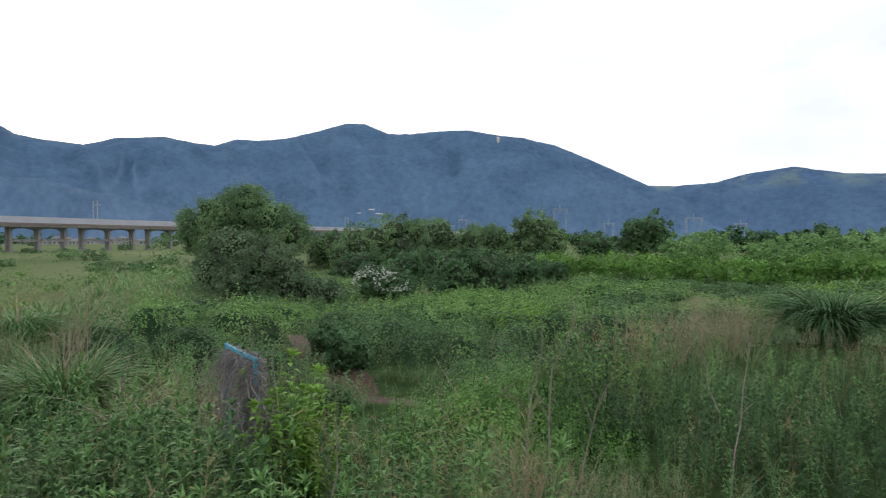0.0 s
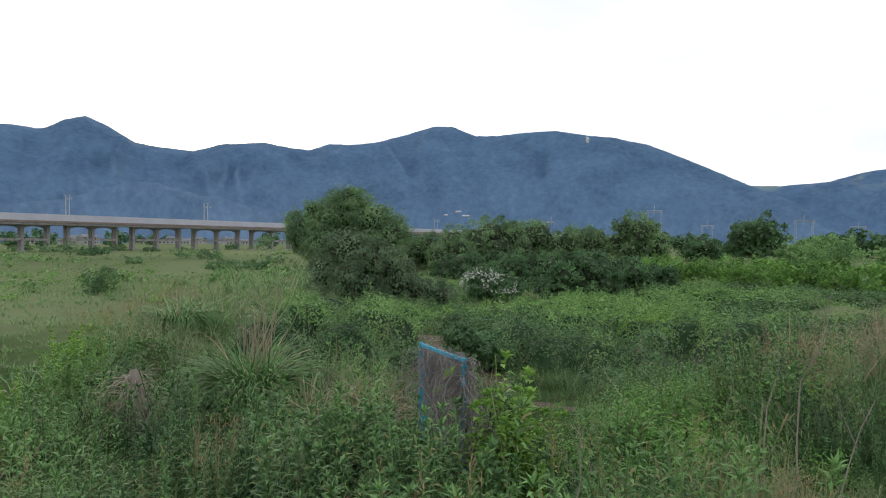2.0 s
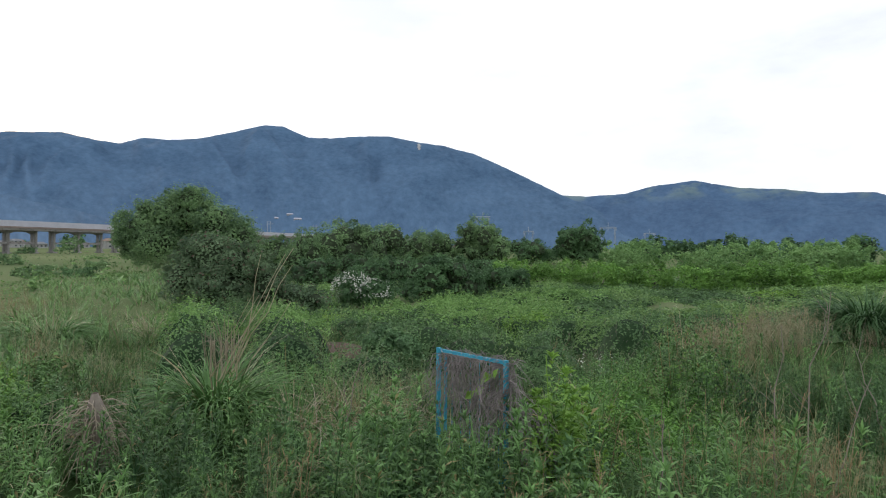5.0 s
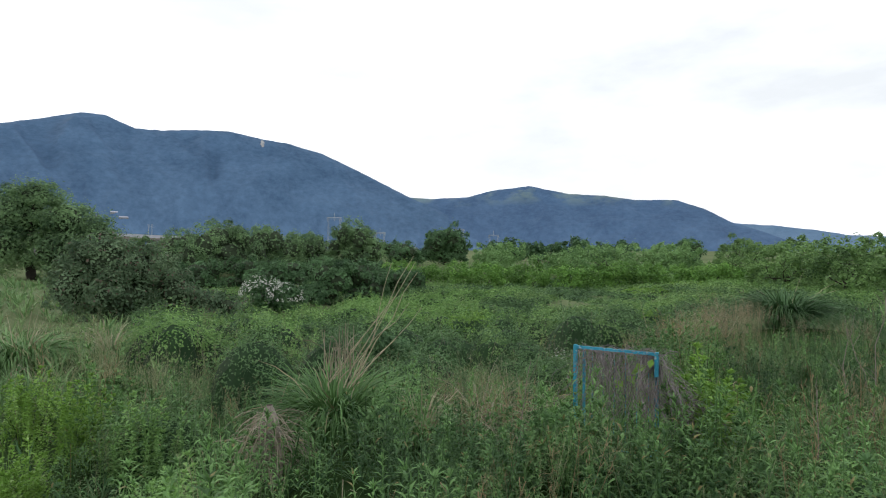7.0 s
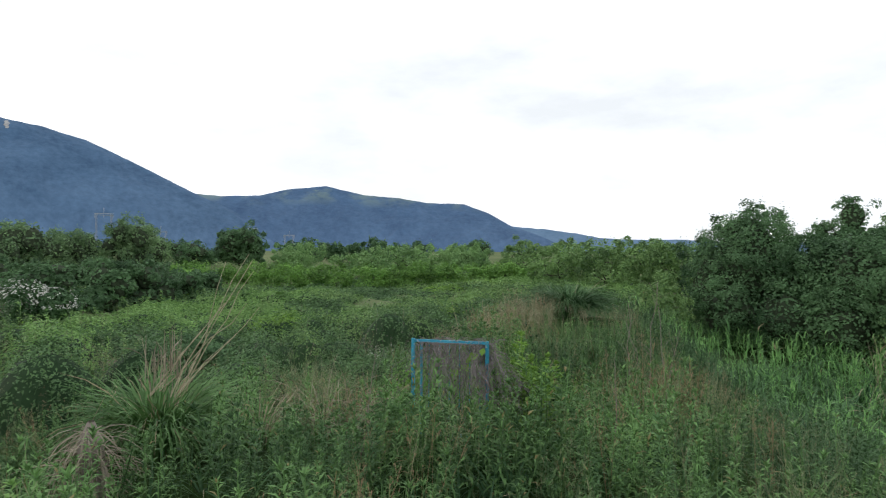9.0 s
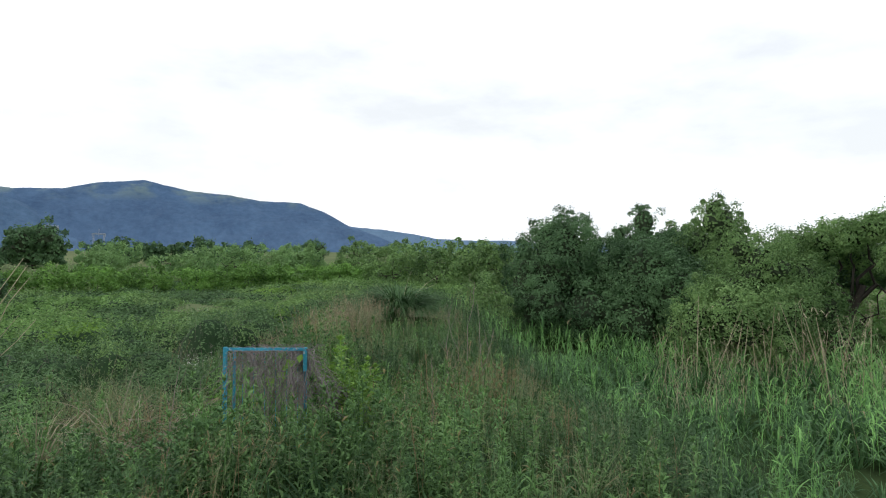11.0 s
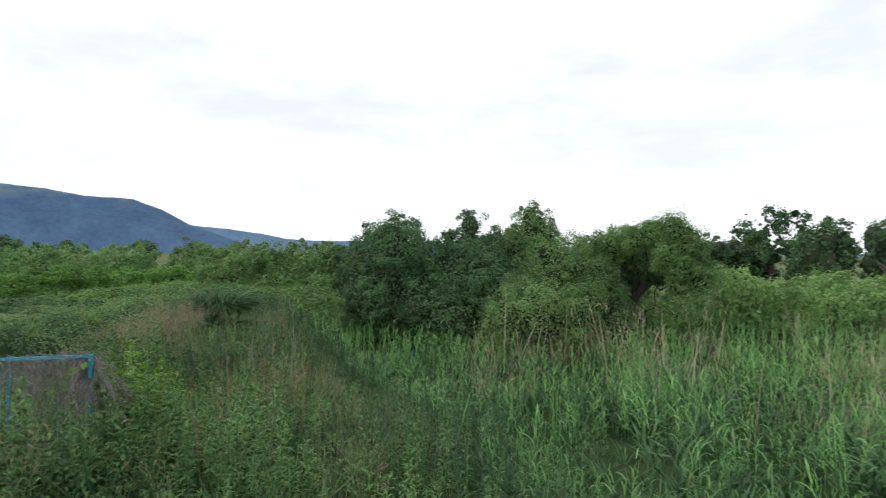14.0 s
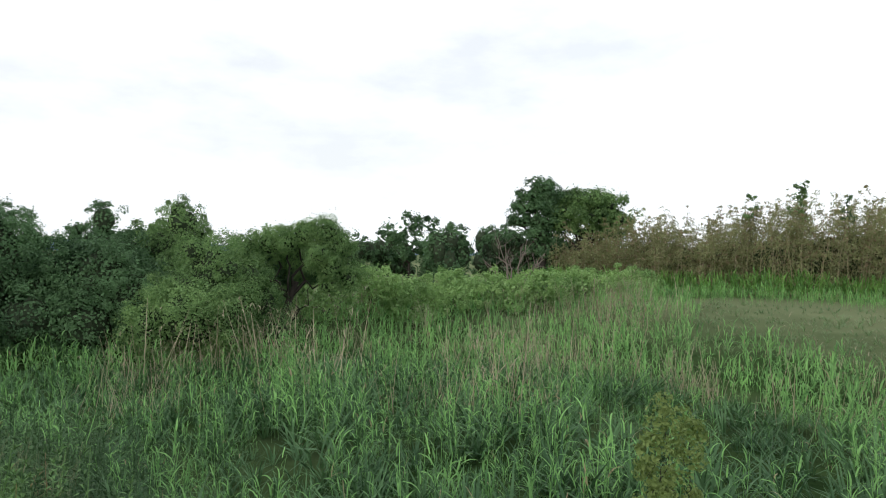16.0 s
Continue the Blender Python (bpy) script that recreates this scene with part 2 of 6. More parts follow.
M_CANE = solid_material("bamboo_cane", (0.16, 0.135, 0.07), (0.44, 0.37, 0.22), 0.5, 2.0, 20.0)
M_FIELD = leaf_material("field_leaf", (0.081, 0.156, 0.056), (0.262, 0.415, 0.148), 0.6, 0.16, patch=0.6, each=0.28)
M_FIELDDARK = leaf_material("dark_field_leaf", (0.05, 0.108, 0.046), (0.17, 0.29, 0.118), 0.6, 0.14, patch=0.8, each=0.28)
M_FIELDLIGHT = leaf_material("fresh_field_leaf", (0.092, 0.185, 0.054), (0.27, 0.455, 0.145), 0.6, 0.18, patch=0.8, each=0.28)
# near-black green that stands in for shade under the leafy mounds
M_UNDERSHADE = leaf_material("undergrowth_shade", (0.012, 0.032, 0.012), (0.035, 0.075, 0.028), 0.8, 0.05, patch=1.5)
# twig colour kept dark: crown cores use it to stand in for shade
M_SHADETWIG = solid_material("twigs", (0.024, 0.038, 0.018), (0.05, 0.074, 0.034), 0.95, 6.0, 40.0, 0.8)
M_BARK = solid_material("bark", (0.022, 0.018, 0.015), (0.07, 0.056, 0.044), 0.9, 5.0, 30.0, 0.6)
M_DEADWOOD = solid_material("dead_wood", (0.16, 0.13, 0.11), (0.3, 0.26, 0.22), 0.9, 3.0, 25.0)
M_BLOSSOM = leaf_material("white_blossom", (0.48, 0.50, 0.44), (0.78, 0.78, 0.73))
M_DEADBLADE = leaf_material("grey_straw", (0.14, 0.118, 0.088), (0.37, 0.315, 0.235), through_light=0.1)
M_VINE = solid_material("dry_vine", (0.07, 0.058, 0.058), (0.33, 0.29, 0.285), 0.75, 9.0, 60.0)
M_BLUE = solid_material("blue_paint", (0.015, 0.21, 0.32), (0.05, 0.40, 0.54), 0.55, 5.0, 35.0, 0.2, 0.0, ((0.35, 0.42, 0.45), 0.36))
M_CONCRETE = solid_material("concrete", (0.19, 0.18, 0.18), (0.33, 0.315, 0.31), 0.85, 0.25, 2.0, 0.2, 0.0, ((0.15, 0.125, 0.12), 0.38))
M_PARAPET = solid_material("parapet_concrete", (0.36, 0.36, 0.42), (0.48, 0.48, 0.55), 0.8, 0.3, 2.0, 0.2)
M_GIRDER = solid_material("girder_edge", (0.16, 0.12, 0.11), (0.28, 0.22, 0.2), 0.8, 0.4, 3.0, 0.2)
M_STEEL = solid_material("galvanised_steel", (0.3, 0.32, 0.34), (0.45, 0.47, 0.5), 0.45, 1.0, 8.0, 0.05, 0.6)
M_PLASTER = solid_material("house_plaster", (0.20, 0.20, 0.20), (0.40, 0.40, 0.39), 0.85, 0.08, 0.5)
M_ROOFGREY = solid_material("grey_roof_tile", (0.08, 0.085, 0.095), (0.18, 0.185, 0.2), 0.6, 0.5, 6.0)
M_ROOFRED = solid_material("brown_roof_tile", (0.16, 0.1, 0.07), (0.26, 0.17, 0.12), 0.6, 0.5, 6.0)
M_WINDOW = solid_material("window_glass", (0.04, 0.05, 0.06), (0.08, 0.09, 0.1), 0.15, 1.0, 5.0, 0.0)
# the blue of these slopes is distance haze put into the base colour
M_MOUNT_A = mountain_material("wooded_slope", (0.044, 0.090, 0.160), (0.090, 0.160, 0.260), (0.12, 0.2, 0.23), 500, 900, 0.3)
M_MOUNT_B = mountain_material("hazed_slope_with_meadow", (0.042, 0.084, 0.160), (0.080, 0.145, 0.245), (0.19, 0.255, 0.215), 240, 400, 0.47)
M_MOUNT_C = mountain_material("hazed_far_slope", (0.09, 0.16, 0.25), (0.14, 0.22, 0.32), (0.1, 0.14, 0.16), 200, 400, 0.2)

# ---- mesh helpers ----
rng = np.random.default_rng(7)


def mesh_from(name, verts, quads, mat, smooth=False):
    """A mesh from numpy vertices and four-cornered faces."""
    me = bpy.data.meshes.new(name)
    verts = np.asarray(verts, dtype=np.float32).reshape(-1, 3)
    quads = np.asarray(quads, dtype=np.int32).reshape(-1, 4)
    me.vertices.add(len(verts))
    me.vertices.foreach_set("co", verts.ravel())
    me.loops.add(quads.size)
    me.loops.foreach_set("vertex_index", quads.ravel())
    me.polygons.add(len(quads))
    me.polygons.foreach_set("loop_start", np.arange(0, quads.size, 4, dtype=np.int32))
    me.polygons.foreach_set("use_smooth", np.full(len(quads), smooth))
    me.update(calc_edges=True)
    me.materials.append(mat)
    return me


def part(name, geom, mat, parent, label="", smooth=False):
    ob = new(name, mesh_from(name, *geom, mat, smooth))
    ob.parent = parent
    if label:
        ob["label"] = label
    return ob


def thing(name, at, label, category, group="", kind=""):
    ob = new(name)
    ob.empty_display_size = 0.2
    ob.matrix_basis = pose(*at)
    return tagged(ob, label, category, group, kind)


def stuff(name, geom, mat, label, category):
    return tagged(new(name, mesh_from(name, *geom, mat)), label, category, kind="stuff")


def join(geoms):
    vs, fs, n = [], [], 0
    for v, f in geoms:
        v = np.asarray(v, dtype=float).reshape(-1, 3)
        f = np.asarray(f, dtype=int).reshape(-1, 4)
        vs.append(v), fs.append(f + n)
        n += len(v)
    return np.concatenate(vs), np.concatenate(fs)


def box(x0, x1, y0, y1, z0, z1):
    v = [(x, y, z) for z in (z0, z1) for x, y in ((x0, y0), (x1, y0), (x1, y1), (x0, y1))]
    return np.array(v, float), np.array([(3, 2, 1, 0), (4, 5, 6, 7), (0, 1, 5, 4), (1, 2, 6, 5), (2, 3, 7, 6), (3, 0, 4, 7)])


def tube(points, radii, sides=5):
    """A tapered tube along points."""
    p = np.asarray(points, float)
    r = np.broadcast_to(np.asarray(radii, float), len(p))
    d = np.gradient(p, axis=0)
    d /= np.linalg.norm(d, axis=1, keepdims=True) + 1e-9
    ref = np.where(np.abs(d[:, 2:3]) < 0.9, (0.0, 0.0, 1.0), (1.0, 0.0, 0.0))
    u = np.cross(d, ref)
    u /= np.linalg.norm(u, axis=1, keepdims=True) + 1e-9
    w = np.cross(d, u)
    ang = np.arange(sides) * 2 * math.pi / sides
    ring = p[:, None] + r[:, None, None] * (np.cos(ang)[None, :, None] * u[:, None] + np.sin(ang)[None, :, None] * w[:, None])
    i = np.arange(len(p) - 1)[:, None] * sides
    k = np.arange(sides)[None]
    k2 = (k + 1) % sides
    quads = np.stack([i + k, i + k2, i + sides + k2, i + sides + k], -1).reshape(-1, 4)
    return ring.reshape(-1, 3), quads


def strip(base, heading, length, width, rise, droop, stations=(0.25, 1.0, 0.06), twist=0.0):
    """A leaf blade: a bent strip from base, that sets out at the angle rise and droops."""
    n = len(stations)
    s = np.linspace(0, 1, n)
    ang = rise - droop * s
    step = length / (n - 1)
    fwd = np.concatenate([[0], np.cumsum(np.cos(ang[:-1]) * step)])
    up = np.concatenate([[0], np.cumsum(np.sin(ang[:-1]) * step)])
    ch, sh = math.cos(heading), math.sin(heading)
    mid = np.stack([base[0] + fwd * ch, base[1] + fwd * sh, base[2] + up], -1)
    side = np.array([-sh * math.cos(twist), ch * math.cos(twist), math.sin(twist)])
    w = np.asarray(stations)[:, None] * width / 2
    v = np.stack([mid - side * w, mid + side * w], 1).reshape(-1, 3)
    i = np.arange(n - 1) * 2
    return v, np.stack([i, i + 1, i + 3, i + 2], -1)


def scatter(protos, xy, z, scale, lean=0.12):
    """Copies of small plants joined into one mesh: each turned, leaned and scaled."""
    n = len(xy)
    pick = rng.integers(0, len(protos), n)
    vs, fs, off = [], [], 0
    for k, (pv, pf) in enumerate(protos):
        idx = np.where(pick == k)[0]
        if not len(idx):
            continue
        a = rng.uniform(0, 2 * math.pi, len(idx))
        s = scale[idx]
        x = pv[None, :, 0] * np.cos(a)[:, None] - pv[None, :, 1] * np.sin(a)[:, None]
        y = pv[None, :, 0] * np.sin(a)[:, None] + pv[None, :, 1] * np.cos(a)[:, None]
        zz = np.broadcast_to(pv[None, :, 2], x.shape)
        lx, ly = rng.normal(0, lean, (2, len(idx), 1))
        v = np.stack([x + zz * lx, y + zz * ly, zz], -1) * s[:, None, None]
        v[..., 0] += xy[idx, 0][:, None]
        v[..., 1] += xy[idx, 1][:, None]
        v[..., 2] += z[idx][:, None]
        f = pf[None] + (off + np.arange(len(idx)) * len(pv))[:, None, None]
        vs.append(v.reshape(-1, 3)), fs.append(f.reshape(-1, 4))
        off += len(idx) * len(pv)
    return np.concatenate(vs), np.concatenate(fs)


def smooth_step(a, b, x):
    t = np.clip((x - a) / (b - a), 0, 1)
    return t * t * (3 - 2 * t)


LATTICE = np.random.default_rng(3).random((64, 64))


def value_noise(x, y, size):
    """Smooth noise of 0 to 1 with cells of that size in metres."""
    x, y = np.asarray(x) / size + 1000, np.asarray(y) / size + 1000
    i, j = np.floor(x).astype(int), np.floor(y).astype(int)
    u, v = x - i, y - j
    u, v = u * u * (3 - 2 * u), v * v * (3 - 2 * v)
    g = lambda p, q: LATTICE[p % 64, q % 64]
    return (g(i, j) * (1 - u) + g(i + 1, j) * u) * (1 - v) + (g(i, j + 1) * (1 - u) + g(i + 1, j + 1) * u) * v


def height(x, y):
    """The lie of the land: level by the camera, a hollow field beyond, a grassy mound, rough all over."""
    x, y = np.asarray(x, float), np.asarray(y, float)
    d = y - 0.4 * np.maximum(x - 3, 0)
    hollow = smooth_step(8.5, 13.5, d) * (1 - smooth_step(40, 75, y)) * smooth_step(-10, -5, x + 0.25 * (y - 12)) * (1 - smooth_step(9, 20, x - 0.5 * (y - 15)))
    z = -0.75 * hollow
    z = z + 0.72 * np.exp(-((x - 6.3) ** 2 + (y - 10.2) ** 2) / 9.0)
    z = z + 0.35 * np.exp(-((x + 10) ** 2 + (y - 13) ** 2) / 30.0)
    z = z + hollow * (0.75 * (value_noise(x + 9, y, 2.7) - 0.5) + 0.4 * (value_noise(x, y + 5, 1.3) - 0.5))     # humps of old furrows
    s = (0.9 * x + 2.0 - y) / 1.345                      # the reed bed lies lower
    z = z - 0.85 * smooth_step(-0.3, 2.6, s) * (1 - smooth_step(20, 36, np.hypot(x + 7, y + 1)))
    s2 = (-5.6 - x) * 0.9 - (y - 4.6) * 0.42                # beyond the bank's other edge it falls away too
    z = z - 0.9 * smooth_step(0.2, 3.5, s2) * smooth_step(2.0, 5.0, y) * (1 - smooth_step(40, 70, y))
    near = np.exp(-(np.hypot(x, y) / 120.0) ** 2)
    z = z + near * (0.22 * (value_noise(x, y, 5.0) - 0.5) + 0.12 * (value_noise(x, y, 1.6) - 0.5))
    return z


# ---- ground sheet ----


def build_ground():
    ring = np.concatenate([np.arange(0.4, 30, 0.55), np.geomspace(30, 4900, 90)])
    na = 192
    ang = np.arange(na) * 2 * math.pi / na
    x = -2 + ring[:, None] * np.cos(ang)
    y = 5 + ring[:, None] * np.sin(ang)
    v = np.stack([x, y, height(x, y)], -1).reshape(-1, 3)
    i = np.arange(len(ring) - 1)[:, None] * na
    k = np.arange(na)[None]
    k2 = (k + 1) % na
    q = np.stack([i + k, i + na + k, i + na + k2, i + k2], -1).reshape(-1, 4)
    c = len(v)
    v = np.concatenate([v, [[-2, 5, float(height(-2, 5))]]])
    q = np.concatenate([q, np.array([(c, a0, a0 + 1, (a0 + 2) % na) for a0 in range(0, na, 2)])])
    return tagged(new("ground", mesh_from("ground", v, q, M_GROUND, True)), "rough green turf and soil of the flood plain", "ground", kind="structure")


build_ground()

# bare trodden soil of a narrow trail through the field
TRAIL = np.array([(0.4, 9.4), (-1.0, 10.8), (-2.2, 12.8), (-4.4, 16.8), (-6.2, 19.8), (-8.0, 23.0)])


def trail_distance(x, y):
    d = np.full(np.shape(x), 1e9)
    for (ax, ay), (bx, by) in zip(TRAIL[:-1], TRAIL[1:]):
        t = np.clip(((x - ax) * (bx - ax) + (y - ay) * (by - ay)) / ((bx - ax) ** 2 + (by - ay) ** 2), 0, 1)
        d = np.minimum(d, np.hypot(x - ax - t * (bx - ax), y - ay - t * (by - ay)))
    return d


def build_trail():
    s = np.linspace(0, len(TRAIL) - 1, 60)
    cx, cy = np.interp(s, np.arange(len(TRAIL)), TRAIL[:, 0]), np.interp(s, np.arange(len(TRAIL)), TRAIL[:, 1])
    dx, dy = np.gradient(cx), np.gradient(cy)
    n = np.hypot(dx, dy)
    w = np.linspace(-1, 1, 7)[None] * (0.62 + 0.4 * value_noise(cx, cy, 1.1))[:, None]
    x, y = cx[:, None] - dy[:, None] / n[:, None] * w, cy[:, None] + dx[:, None] / n[:, None] * w
    z = height(x, y) + 0.02 + 0.03 * (value_noise(x, y, 0.3) - 0.5) - 0.1 * (np.abs(np.linspace(-1, 1, 7))[None] > 0.99)
    i = np.arange(59)[:, None] * 7 + np.arange(6)[None]
    q = np.stack([i, i + 1, i + 8, i + 7], -1).reshape(-1, 4)
    tagged(new("trail", mesh_from("trail", np.stack([x, y, z], -1), q, M_SOIL, True)), "bare reddish brown trodden soil trail in the weeds", "trail", kind="structure")


build_trail()

# ---- mountains ----


def build_mountain(name, label, profile, near_r, ridge_r, far_r, mat, seed, spur):
    """A wooded range: profile gives bearing (degrees left of +Y) and rise (degrees) of its crest."""
    prof = np.array(sorted(profile))
    az = np.arange(prof[0, 0], prof[-1, 0], 0.24)
    el = np.interp(az, prof[:, 0], prof[:, 1])
    el = el + 0.05 * (value_noise(az * 10, az * 0 + seed, 6.0) - 0.5) + 0.035 * (value_noise(az * 10, az * 0 + seed, 1.7) - 0.5)
    rr = np.concatenate([np.linspace(near_r, ridge_r, 44), np.linspace(ridge_r, far_r, 10)[1:]])
    A, Rr = np.meshgrid(np.radians(az), rr, indexing="ij")
    rise = np.tan(np.radians(el))[:, None]
    s = (Rr - near_r) / (ridge_r - near_r)
    u, w = A * 2500, Rr * 0.2
    u = u + 150 * (value_noise(u + seed * 31, w, 210.0) - 0.5) + 60 * (value_noise(u, w + seed * 17, 90.0) - 0.5)
    ridged = lambda size, along: 1 - np.abs(2 * value_noise(u + seed * 7, w * along + seed, size) - 1)
    wave = ridged(190.0, 0.3)                                # main spurs wind down the slope
    body = np.clip(s, 0, 1) ** (0.85 - spur * (wave - 0.5) * 0.32)
    rough = (ridged(80.0, 0.45) - 0.5) * 0.085 + (ridged(36.0, 0.6) - 0.5) * 0.026 + (value_noise(A * 2500, Rr, 22.0) - 0.5) * 0.012
    fade = np.clip(s, 0, 1) * (1 - smooth_step(0.86, 1.0, s))
    z = rise * Rr * np.clip(body + rough * fade * 2, 0, 1.0)
    back = Rr > ridge_r
    z = np.where(back, rise * ridge_r * (1 - (Rr - ridge_r) / (far_r - ridge_r)), z) - 4 * (s < 0.01)
    v = np.stack([-np.sin(A) * Rr, np.cos(A) * Rr, z + 2.4 * np.clip(s, 0, 1)], -1)
    n = len(rr)
    i = np.arange(len(az) - 1)[:, None] * n + np.arange(n - 1)[None]
    q = np.stack([i, i + 1, i + n + 1, i + n], -1).reshape(-1, 4)
    me = mesh_from(name, v, q, mat, True)
    at = me.attributes.new("slope", "FLOAT_VECTOR", "POINT")
    at.data.foreach_set("vector", np.stack([A * 3000, z * 1.3, Rr * 0.05], -1).ravel())
    tagged(new(name, me), label, "mountain", kind="structure")


build_mountain("mountain_west", "long wooded mountain ridge, distance haze put into its blue", [
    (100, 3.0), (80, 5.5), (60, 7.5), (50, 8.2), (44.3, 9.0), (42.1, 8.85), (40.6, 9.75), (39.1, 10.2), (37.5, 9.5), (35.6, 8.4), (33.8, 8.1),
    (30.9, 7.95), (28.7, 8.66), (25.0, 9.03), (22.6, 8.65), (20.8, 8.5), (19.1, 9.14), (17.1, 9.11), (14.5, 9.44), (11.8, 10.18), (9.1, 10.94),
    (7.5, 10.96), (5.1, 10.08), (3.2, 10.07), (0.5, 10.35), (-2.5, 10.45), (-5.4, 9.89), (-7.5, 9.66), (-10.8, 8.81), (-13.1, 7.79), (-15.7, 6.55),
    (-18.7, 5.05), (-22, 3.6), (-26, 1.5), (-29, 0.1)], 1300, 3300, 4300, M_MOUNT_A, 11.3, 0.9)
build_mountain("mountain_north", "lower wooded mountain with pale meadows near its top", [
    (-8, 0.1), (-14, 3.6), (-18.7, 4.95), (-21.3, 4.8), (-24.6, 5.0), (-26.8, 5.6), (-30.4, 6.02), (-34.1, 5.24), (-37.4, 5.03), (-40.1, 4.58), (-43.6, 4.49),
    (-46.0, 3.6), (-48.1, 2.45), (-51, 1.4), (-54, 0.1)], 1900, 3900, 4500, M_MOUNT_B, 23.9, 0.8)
build_mountain("mountain_far", "far low ridge, distance haze put into its pale blue", [
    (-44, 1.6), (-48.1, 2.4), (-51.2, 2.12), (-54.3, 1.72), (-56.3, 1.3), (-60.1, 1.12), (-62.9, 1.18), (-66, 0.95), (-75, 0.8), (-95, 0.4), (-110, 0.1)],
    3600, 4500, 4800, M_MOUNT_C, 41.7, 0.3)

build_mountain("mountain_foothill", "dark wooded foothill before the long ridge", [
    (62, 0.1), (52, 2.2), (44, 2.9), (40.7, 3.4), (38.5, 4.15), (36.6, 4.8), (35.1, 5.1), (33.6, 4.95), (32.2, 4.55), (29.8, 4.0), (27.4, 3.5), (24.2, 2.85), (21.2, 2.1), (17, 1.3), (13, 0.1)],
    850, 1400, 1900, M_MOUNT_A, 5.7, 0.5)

# ---- trees and shrubs ----


def unit(n):
    v = rng.normal(size=(n, 3))
    return v / np.linalg.norm(v, axis=1, keepdims=True)


def leaves(points, normals, length, width):
    """Small folded leaves at points, each turned at random about its normal."""
    n = len(points)
    nr = normals + 0.23 * rng.normal(size=(n, 3))
    nr /= np.linalg.norm(nr, axis=1, keepdims=True) + 1e-9
    t = np.cross(nr, unit(n))
    t /= np.linalg.norm(t, axis=1, keepdims=True) + 1e-9
    b = np.cross(nr, t)
    s = rng.uniform(0.65, 1.3, (n, 1))
    ln, wd = length * s, width * s
    droop = nr * ln * rng.uniform(-0.3, 0.05, (n, 1))
    v = np.stack([points - t * ln * 0.5, points + b * wd * 0.5 + nr * wd * 0.2, points + t * ln * 0.5 + droop, points - b * wd * 0.5 + nr * wd * 0.2], 1)
    return v.reshape(-1, 3), np.arange(n * 4).reshape(-1, 4)


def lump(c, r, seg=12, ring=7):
    """An uneven closed form about c, a dark core that stands in for the shade inside a crown."""
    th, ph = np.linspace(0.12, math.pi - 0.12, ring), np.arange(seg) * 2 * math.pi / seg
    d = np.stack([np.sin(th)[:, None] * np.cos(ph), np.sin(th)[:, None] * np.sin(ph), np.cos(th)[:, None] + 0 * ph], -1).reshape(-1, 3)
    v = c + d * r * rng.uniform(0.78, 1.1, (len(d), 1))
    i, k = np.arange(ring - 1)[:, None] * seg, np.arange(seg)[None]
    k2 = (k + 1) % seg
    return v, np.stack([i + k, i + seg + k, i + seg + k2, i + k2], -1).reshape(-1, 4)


def crown(lobes, count, length, width, clump=0.35, under=0.5, core=0.24):
    """A crown of leafy puffs over lobes (centre, radii); clump: radius of a puff in metres; under: share of puffs on the underside."""
    count, length, width = int(count * 0.86), length * 1.02, width * 1.2
    lobes = [(np.array(c, float), np.array(r, float)) for c, r in lobes]
    area = np.array([r[0] * r[1] + r[0] * r[2] + r[1] * r[2] for _, r in lobes])
    pts, nrm = [], []
    puffs = max(10, int(count / 80))
    for (c, r), share in zip(lobes, area / area.sum()):
        m = max(5, int(puffs * share))
        d = unit(m)
        flip = (d[:, 2] < -0.15) & (rng.random(m) > under)
        d[flip, 2] *= -1
        knobs = unit(9)
        swell = (np.maximum(0, d @ knobs.T) ** 5) @ rng.uniform(-0.42, 0.34, (9, 1))
        base = c + d * r * np.clip(rng.uniform(0.7, 1.0, (m, 1)) + swell, 0.5, 1.12)
        out = d / r
        out /= np.linalg.norm(out, axis=1, keepdims=True)
        keep = np.ones(m, bool)
        for c2, r2 in lobes:                       # no puffs deep inside another lobe
            if c2 is not c:
                keep &= (((base - c2) / r2) ** 2).sum(1) > 0.5
        base, out = base[keep], out[keep]
        if not len(base):
            continue
        per = max(8, int(count * share / len(base)))
        size = clump * rng.uniform(0.55, 1.35, (len(base), 1, 1))
        g = unit(len(base) * per).reshape(len(base), per, 3)
        g = g + 0.45 * out[:, None] + (0, 0, 0.22)           # a cap of leaves that faces out and up
        g /= np.linalg.norm(g, axis=-1, keepdims=True) + 1e-9
        rad = rng.uniform(0.55, 1.0, (len(base), per, 1))
        sprig = (out + (0, 0, 0.7))[:, None] * np.maximum(0, rng.normal(-0.6, 0.95, (len(base), per, 1))) * size
        p = base[:, None] + g * rad * size * np.array([1.05, 1.05, 0.88]) + sprig * 0.3
        pts.append(p.reshape(-1, 3))
        nn = g + 0.1 * out[:, None] + np.array([0, 0, 0.3])
        nrm.append((nn / np.linalg.norm(nn, axis=-1, keepdims=True)).reshape(-1, 3))
    p, q = np.concatenate(pts), np.concatenate(nrm)
    inner = []
    for (c, r), share in zip(lobes, area / area.sum()):       # shaded leaves within the crown
        d = unit(max(1, int(count * share * core)))
        inner.append((c + d * r * rng.uniform(0.6, 0.95, (len(d), 1)), d))
    fill = leaves(np.concatenate([i[0] for i in inner]), np.concatenate([i[1] for i in inner]), length * 1.5, width * 1.6)
    return join([leaves(p, q, length, width), fill])


